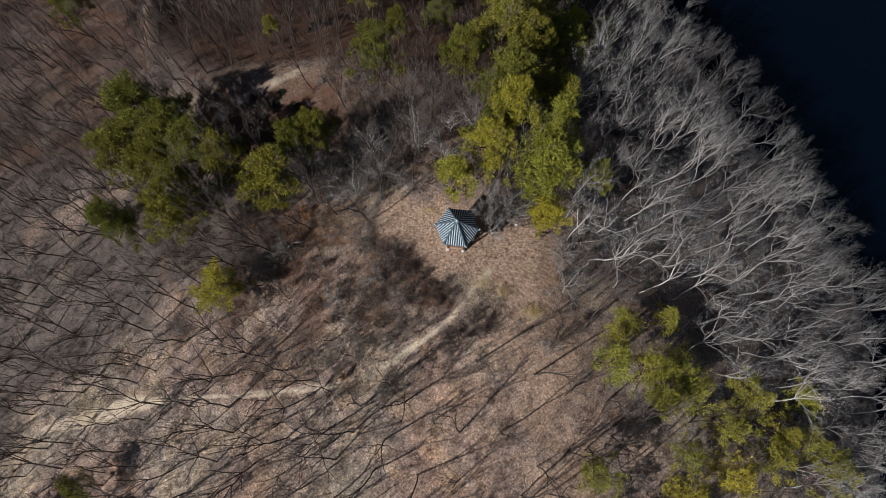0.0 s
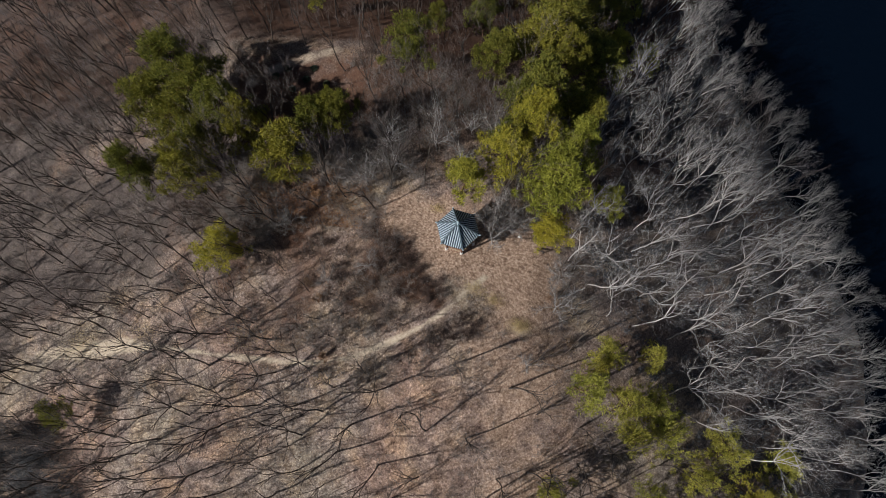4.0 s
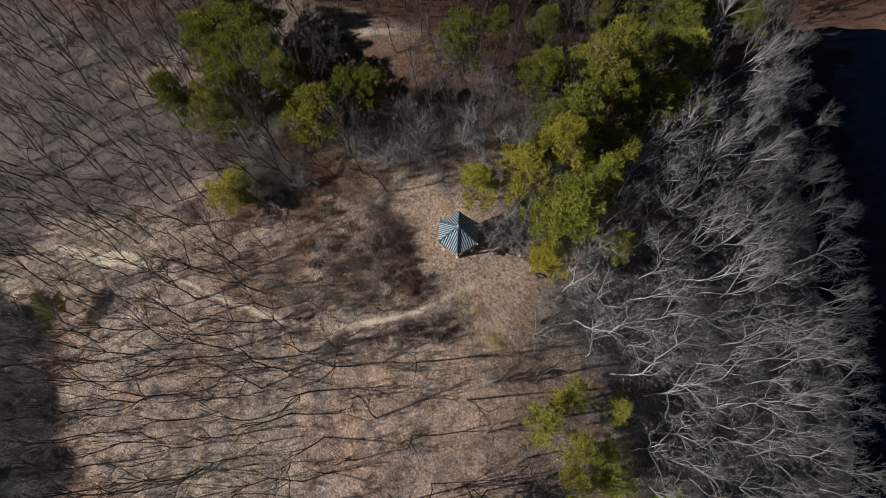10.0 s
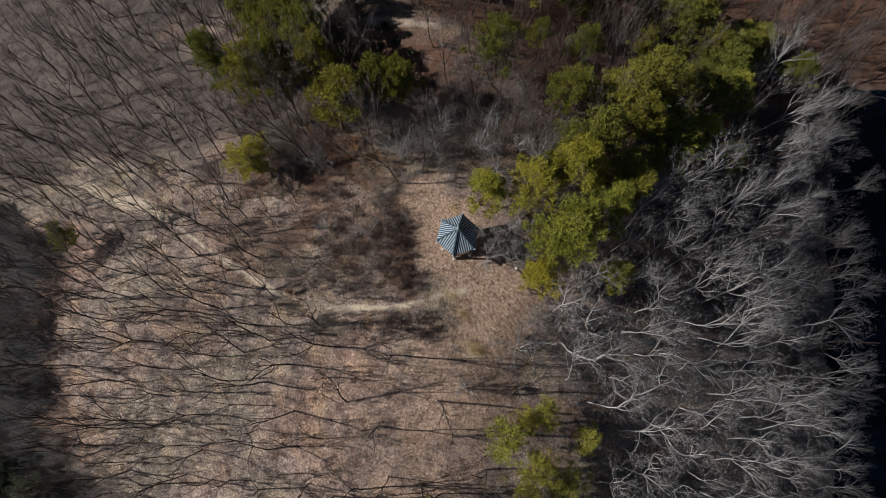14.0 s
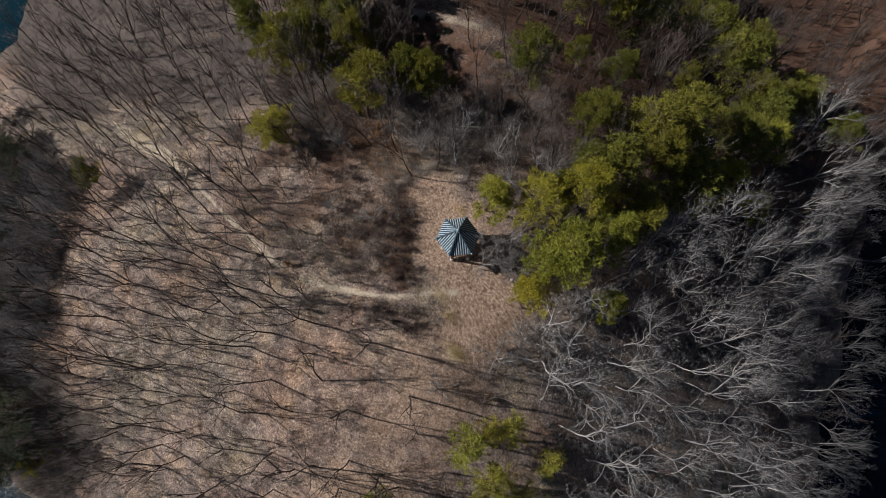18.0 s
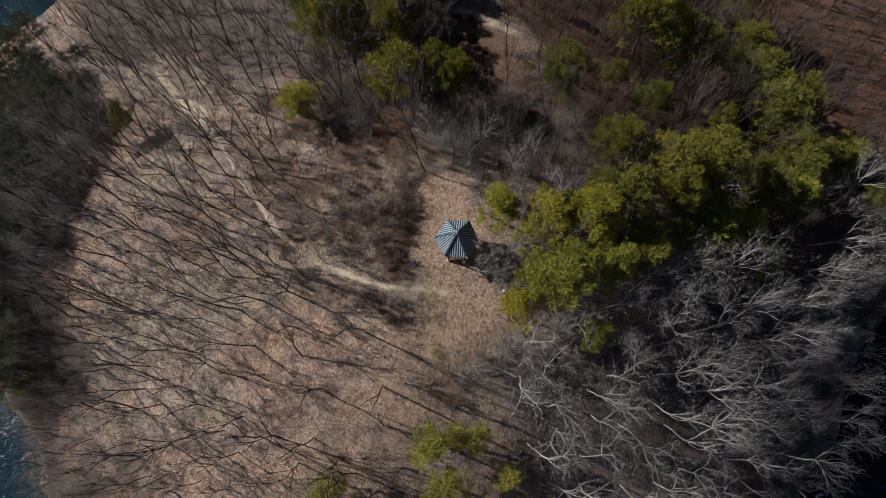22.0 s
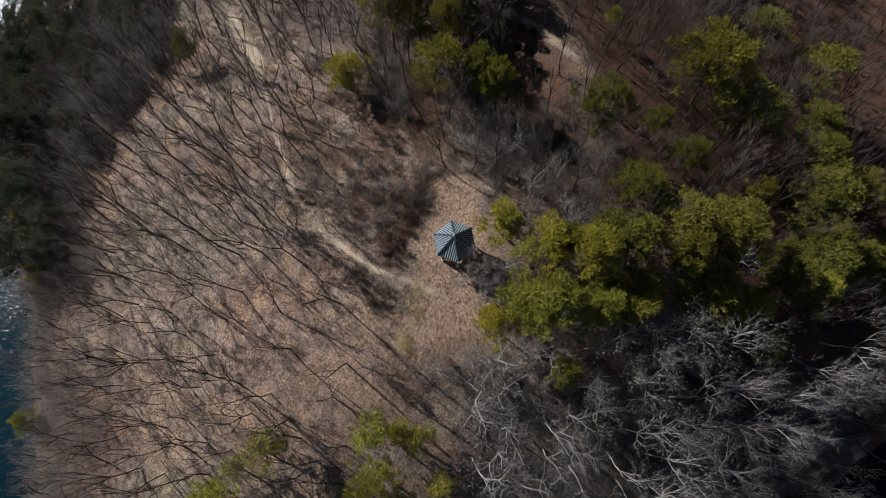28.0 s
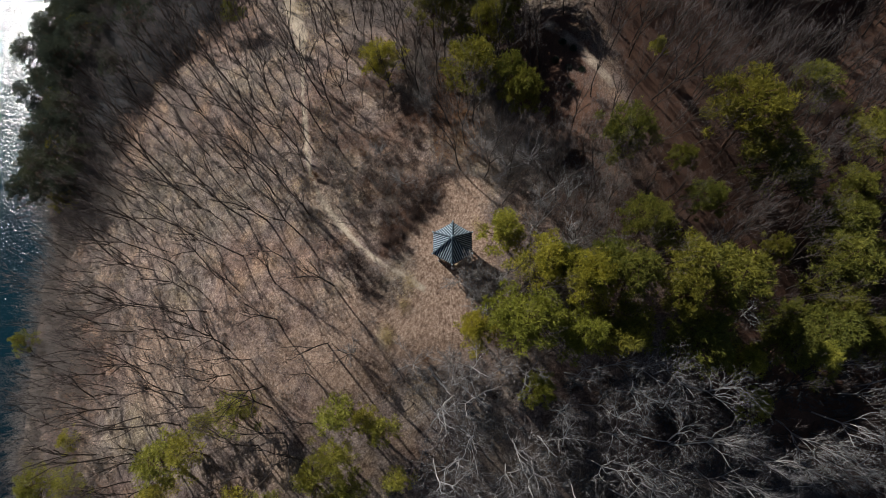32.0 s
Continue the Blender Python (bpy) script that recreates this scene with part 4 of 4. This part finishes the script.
def along(pts, wide, n, seed):
    r = random.Random(seed)
    out = []
    for i in range(n):
        (ax, ay), (bx, by) = pts[r.randrange(len(pts) - 1):][:2]
        t = r.random()
        x, y = ax + (bx - ax) * t + r.gauss(0, wide), ay + (by - ay) * t + r.gauss(0, wide)
        if not open_ground(x, y):
            out.append((x, y, r.uniform(0.5, 1.2)))
    return out


brush_mass("brush", along(BRUSH_LINE, 1.1, 150, 1) + along(BRUSH_LINE_2, 2.6, 170, 2) + along(BRUSH_LINE_3, 0.7, 60, 3), BRUSH, 1.1, 8, "dense red-brown leafless brush beside the clearing", 21, 1.5)
r2 = random.Random(8)


def scattered(n, x0, x1, y0, y1, bias, seed):
    out = []
    for _ in range(n * 12):
        if len(out) == n:
            break
        x, y = r2.uniform(x0, x1), r2.uniform(y0, y1)
        strip = x > 0 and -24 < y < -5 and x < 13.5 - (y + 1) * 0.95
        if strip and r2.random() < 0.45:
            continue
        if not open_ground(x, y) and wobble(x, y, 0.3, seed) + r2.uniform(-0.6, 0.6) > bias:
            out.append((x, y, r2.uniform(0.5, 1.2)))
    return out


brush_mass("undergrowth", scattered(2600, -66, 16, -52, 20, 0.1, 9) + scattered(750, -32, 0, -16, 8, 0.25, 10) + scattered(40, 5, 14, -16, 2, 0.3, 19), BRUSH_GREY, 1.5, 6, "thin grey leafless undergrowth between the trees", 22, 1.3)
brush_mass("thicket", scattered(5600, -66, 22, 7, 76, -0.4, 11) + scattered(520, -40, -4, -13, 10, 0.45, 12) + scattered(900, 14, 62, 54, 84, -0.6, 28), BRUSH_SHADE, 2.0, 5, "red-brown leafless thicket on the northern slope", 23, 1.4)
brush_mass("grey_thicket", scattered(330, -15, 12, 5, 19, -0.3, 13) + scattered(160, -26, -6, -4, 9, 0.1, 14), BRUSH_GREY, 3.4, 7, "tall grey leafless thicket behind the pavilion", 25, 1.2)


bank = [p for p in scattered(3600, -60, 24, -66, -36, -0.6, 20) if hz(p[0], p[1]) < -13.5 - r2.random() * 6]
for _ in range(420):
    a, back = r2.uniform(-116, -40), abs(r2.gauss(0, 2.6)) + 0.4
    d = np.interp(a, SHORE_AZ, SHORE_R) - back
    x, y = d * math.cos(radians(a)), d * math.sin(radians(a))
    bank.append((x, y, r2.uniform(0.8, 1.5)))
brush_mass("bank_thicket", bank, BRUSH_GREY, 3.3, 6, "mauve-grey leafless thicket along the lake shore", 26, 1.3)


# ---- single trees and small things by the clearing ----
BUSH_BARK = bark_material("bush_bark", (0.28, 0.27, 0.26), (0.50, 0.48, 0.46))
BUSH_TWIG = bark_material("bush_twig", (0.115, 0.105, 0.10), (0.21, 0.195, 0.185))


def bush_tree(x, y, tall, spread, limbs, seed, label):
    stem, arms, fine = grow_bare(seed, tall, spread, limbs, 4, 4, 0.14, 1.35)
    base = tagged(new("bush"), label, "bush", "grey bushes by the pavilion")
    tri_object("stem", *stem, BUSH_BARK, base)
    for arm in arms:
        tri_object("limb", *arm, BUSH_BARK, base)
    tri_object("crown", *fine, BUSH_TWIG, base)
    base.matrix_basis = pose(x, y, hz(x, y))


for i, (x, y, tall, spread) in enumerate(((2.9, 1.5, 5.0, 1.0), (3.5, 0.2, 5.2, 1.0), (6.3, 2.6, 4.6, 1.0), (4.2, 1.3, 5.0, 1.0), (5.3, 2.1, 5.0, 1.0), (4.1, 3.0, 5.0, 1.0), (5.4, 4.0, 5.4, 0.9), (3.6, 4.2, 5.0, 0.8), (-10.6, 4.6, 6.5, 0.7), (-7.9, 6.8, 7.0, 0.6), (-4.0, 9.8, 7.5, 0.55), (-1.2, 9.0, 6.8, 0.6), (2.0, 11.6, 7.5, 0.55), (11.4, -1.2, 4.0, 0.9), (-8.3, -4.2, 3.2, 1.1), (-12.4, -6.6, 3.4, 1.0), (-18.1, -0.7, 4.5, 0.8), (-9.5, 9.5, 6.0, 0.8), (-30.3, -20.3, 3.0, 1.1), (-30.6, -16.2, 2.8, 1.1), (8.8, -11.4, 3.2, 0.9), (10.8, -5.4, 5.0, 0.8), (10.9, -1.8, 3.4, 1.1), (12.4, -0.4, 4.2, 1.0), (12.6, -4.6, 4.4, 0.9))):
    bush_tree(x, y, tall, spread, 6, 150 + i, "leafless grey bush with pale forked stems")


BIRCH = bark_material("white_bark", (0.50, 0.49, 0.47), (0.70, 0.69, 0.67))


def white_tree(x, y, tall, spread, seed):
    """A young bare tree with whitish stems, standing by itself in the thicket."""
    stem, arms, fine = grow_forked(seed, tall, spread, 5, 0.42, 0.08, 5, 0.26, 0.009, 0.06, 0.95)
    base = tagged(new("white_tree"), "leafless young tree with whitish forked stems in the grey thicket", "tree", "white-stemmed young trees")
    tri_object("trunk", *stem, BIRCH, base)
    for arm in arms:
        tri_object("limb", *arm, BIRCH, base)
    tri_object("crown", *fine, TWIG_PALE, base)
    base.matrix_basis = pose(x, y, hz(x, y))


for i, (x, y, tall, spread) in enumerate(((-9.3, 9.3, 6.4, 0.5), (-13.2, 6.6, 4.6, 0.7), (-4.2, 12.6, 6.5, 0.35), (2.2, 27.4, 7.0, 0.6), (-0.6, 12.2, 5.5, 0.4), (9.2, 30.6, 6.5, 0.6))):
    white_tree(x, y, tall, spread, 170 + i)


def fallen_log(a, b, thick, seed):
    """A barkless trunk lying on the slope, with the stubs of its boughs."""
    r = np.random.RandomState(seed)
    base = tagged(new("fallen_log"), "pale barkless fallen trunk lying at the clearing's edge", "log")
    n = 9
    pts = [np.array((a[0] + (b[0] - a[0]) * i / n + r.normal(0, 0.05), a[1] + (b[1] - a[1]) * i / n + r.normal(0, 0.05), 0.0)) for i in range(n + 1)]
    for p in pts:
        p[2] = hz(p[0], p[1]) + thick * 0.8
    rad = np.array([thick * (1 - 0.06 * i) for i in range(n + 1)])
    tri_object("trunk", *tubes(pts[:-1], pts[1:], rad[:-1], rad[1:], 8), BIRCH, base)
    for i in (3, 5, 6, 8):
        d = unit(np.array((r.normal(0, 1), r.normal(0, 1), 0.9)))
        tri_object("stub", *tubes([pts[i]], [pts[i] + d * r.uniform(0.4, 0.9)], [thick * 0.4], [thick * 0.15], 5), BIRCH, base)


fallen_log((11.1, -3.9), (13.9, -2.0), 0.14, 181)


def dry_grass(spots, seed):
    """Straw-coloured tufts of dead grass."""
    r = np.random.RandomState(seed)
    A, B = [], []
    for x, y, wide, n in spots:
        for _ in range(n):
            p = np.array((x + r.normal(0, wide), y + r.normal(0, wide * 0.7), 0.0))
            p[2] = hz(p[0], p[1]) - 0.02
            A.append(p), B.append(p + np.array((r.normal(0, 0.16), r.normal(0, 0.16), r.uniform(0.12, 0.36))))
    R = np.full(len(A), 0.013)
    ob = tri_object("dry_grass", *tubes(A, B, R, R * 0.2, 3), STRAW)
    tagged(ob, "straw-coloured tufts of dead grass", "grass", kind="stuff")


STRAW = plain_material("straw", (0.42, 0.31, 0.15), (0.62, 0.49, 0.26), 3.0, 0.8)
dry_grass([(7.5, -7.6, 0.55, 900), (4.6, -5.6, 0.5, 350), (2.6, -4.8, 0.6, 350), (-2.6, 2.9, 0.4, 250), (-20.2, -13.2, 1.2, 500), (-11.0, -15.8, 1.2, 450), (-33.0, -14.6, 1.0, 500), (-41.5, -16.6, 1.2, 700)], 182)


def build_bench():
    base = tagged(new("log_bench"), "dark timber bench at the edge of the clearing", "bench")
    bm = bmesh.new()
    box(bm, (0, 0, 0.40), (0.82, 0.17, 0.07), 0, 0.015)
    part("seat", bm, LOG, base)
    for x in (-0.28, 0.28):
        bm = bmesh.new()
        bar(bm, (x, 0, -0.15), (x, 0, 0.37), 0.075, 0.07, 9)
        part("leg", bm, LOG, base)
    base.matrix_basis = pose(8.6, 0.5, hz(8.6, 0.5), 0, 0, -16)


build_bench()


def stone(x, y, size, seed, mat, label):
    r = random.Random(seed)
    bm = bmesh.new()
    bmesh.ops.create_icosphere(bm, subdivisions=2, radius=size)
    for v in bm.verts:
        n = noise.noise(v.co * (1.3 / size) + Vector((seed, 0, 0)))
        v.co = v.co * (1 + 0.25 * n)
        v.co.z *= 0.6
    ob = part("stone", bm, mat)
    ob.matrix_basis = pose(x, y, hz(x, y) + size * 0.2, 0, 0, r.uniform(0, 360))
    tagged(ob, label, "stone")


stone(6.2, 1.6, 0.15, 2, STONE, "pale stone lying beside the pavilion")
for i, (x, y, z) in enumerate(((-23.6, 15.6, 0.34), (-22.4, 16.6, 0.3), (-20.0, 15.6, 0.32), (-19.4, 17.0, 0.28), (-21.4, 14.4, 0.34), (-17.6, 15.4, 0.3))):
    s0 = tagged(new("shrub"), "small rounded dark evergreen shrub on the sandy clearing", "shrub", "round shrubs on the sandy clearing")
    rr = np.random.RandomState(200 + i)
    g = rr.normal(0, 1, (420, 3))
    g /= np.linalg.norm(g, axis=1, keepdims=True)
    g[:, 2] = np.abs(g[:, 2])
    pts = g * z * rr.uniform(0.75, 1.05, (420, 1))
    d = g + rr.normal(0, 0.5, (420, 3))
    side = np.cross(d, rr.normal(0, 1, (420, 3)))
    side /= np.linalg.norm(side, axis=1, keepdims=True)
    k = np.arange(420)
    tri_object("foliage", np.concatenate([pts - side * 0.05, pts + side * 0.05, pts + d * 0.13]), np.stack([k, k + 420, k + 840], -1), NEEDLE_DARK, s0)
    tri_object("stems", *tubes([(0, 0, -0.1)] * 6, [(math.cos(a) * z * 0.5, math.sin(a) * z * 0.5, z * 0.8) for a in range(6)], np.full(6, 0.03), np.full(6, 0.01), 3), BARK_DARK, s0)
    s0.matrix_basis = pose(x, y, hz(x, y))


STAND = [(-42, -26.5), (-35.5, -33.8), (-28, -42), (-20, -48), (-20, -56), (-45, -57), (-62, -46), (-66, -34), (-50, -28)]


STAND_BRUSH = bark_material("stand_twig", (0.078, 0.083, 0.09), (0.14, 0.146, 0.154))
stand = []
for _ in range(2500):
    x, y = r2.uniform(-66, -10), r2.uniform(-56, -25)
    if inside(x + 2.2 * wobble(x, y, 0.16, 46) + r2.gauss(0, 0.6), y + 2.2 * wobble(x, y, 0.16, 47) + r2.gauss(0, 0.6), STAND):
        stand.append((x, y, r2.uniform(0.6, 1.15)))
# dark brush added under the pale trees to stand in for their shade
slope = [p for p in scattered(1700, 12, 56, -34, 46, -0.5, 27) if p[0] > 13.5 + max(0.0, -1.0 - p[1]) * 0.95]
brush_mass("slope_thicket", slope, STAND_BRUSH, 1.9, 7, "added dark undergrowth standing for the shade on the steep lakeside slope", 27, 2.2)
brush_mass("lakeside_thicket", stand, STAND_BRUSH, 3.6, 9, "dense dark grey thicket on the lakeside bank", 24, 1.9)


def leafy_oak(x, y, size, seed):
    """A young oak that has kept its dead russet leaves."""
    base = tagged(new("oak_sapling"), "young oak sapling with dead russet leaves", "shrub", "russet saplings")
    r = np.random.RandomState(seed)
    stem, arms, fine = grow_bare(seed, size, 0.6, 4, 2, 2)
    tri_object("stem", *joined(stem, *arms), BARK_DARK, base)
    n = 260
    tips = fine[0].reshape(-1, 4, 3)[:, 3]
    at = tips[r.randint(0, len(tips), n)] + r.normal(0, 0.08, (n, 3))
    d, e = r.normal(0, 1, (n, 3)), r.normal(0, 1, (n, 3))
    d /= np.linalg.norm(d, axis=1, keepdims=True)
    e /= np.linalg.norm(e, axis=1, keepdims=True)
    k = np.arange(n)
    v = np.concatenate([at - d * 0.09, at + e * 0.06, at + d * 0.09, at - e * 0.06])
    tri_object("leaves", v, np.concatenate([np.stack([k, k + n, k + 2 * n], -1), np.stack([k, k + 2 * n, k + 3 * n], -1)]), DEAD_LEAF, base)
    base.matrix_basis = pose(x, y, hz(x, y))


for i, (x, y, size) in enumerate(((-14.5, -6.9, 1.8), (-11.4, -14.0, 1.5), (10.3, -4.1, 1.4), (-20.0, 3.2, 1.8), (-16.3, 3.9, 1.6), (-11.8, 19.5, 2.2), (12.8, -8.4, 1.5), (-17.5, 2.9, 1.7), (-21.6, 1.6, 1.9), (-23.2, 2.6, 1.5), (-14.6, 4.9, 1.6), (-19.0, 4.1, 1.9), (-15.8, 2.6, 1.6), (-24.6, 1.2, 1.7), (-12.9, -8.4, 1.4), (10.9, -5.0, 1.1))):
    leafy_oak(x, y, size, 300 + i)


def fallen_leaves(n, seed, x0, x1, y0, y1, material, text):
    """Curled dead leaves lying about on the ground."""
    r = np.random.RandomState(seed)
    x, y = r.uniform(x0, x1, n), r.uniform(y0, y1, n)
    keep = wobble(x, y, 0.5, 15) + r.uniform(-1.0, 1.0, n) > -0.1
    keep &= near_line(x, y, PATH_LINE) > 0.55
    x, y = x[keep], y[keep]
    m = len(x)
    at = np.stack([x, y, height(x, y) + 0.03], -1)
    d = r.normal(0, 1, (m, 3)) * np.array((1, 1, 0.35))
    d /= np.linalg.norm(d, axis=1, keepdims=True)
    e = np.cross(d, r.normal(0, 0.5, (m, 3)) + np.array((0, 0, 1.0)))
    e /= np.linalg.norm(e, axis=1, keepdims=True)
    size = r.uniform(0.03, 0.075, (m, 1))
    up = np.array((0, 0, 0.02))
    k = np.arange(m)
    v = np.concatenate([at - d * size, at + e * size * 0.6 + up, at + d * size, at - e * size * 0.6 + up])
    ob = tri_object("fallen_leaves", v, np.concatenate([np.stack([k, k + m, k + 2 * m], -1), np.stack([k, k + 2 * m, k + 3 * m], -1)]), material)
    tagged(ob, text, "leaves", kind="stuff")


LITTER_LEAF = foliage_material("litter_leaf", (0.13, 0.08, 0.05), (0.28, 0.18, 0.118), (0.44, 0.325, 0.23))
RUSSET_LEAF = foliage_material("russet_leaf", (0.20, 0.085, 0.04), (0.34, 0.15, 0.068), (0.45, 0.24, 0.12))
fallen_leaves(70000, 31, -27, 14, -26, 8, LITTER_LEAF, "curled tan dead leaves scattered over the ground")
fallen_leaves(22000, 33, -25, -10, -0.5, 4.5, RUSSET_LEAF, "russet fallen leaves lying under the pines")
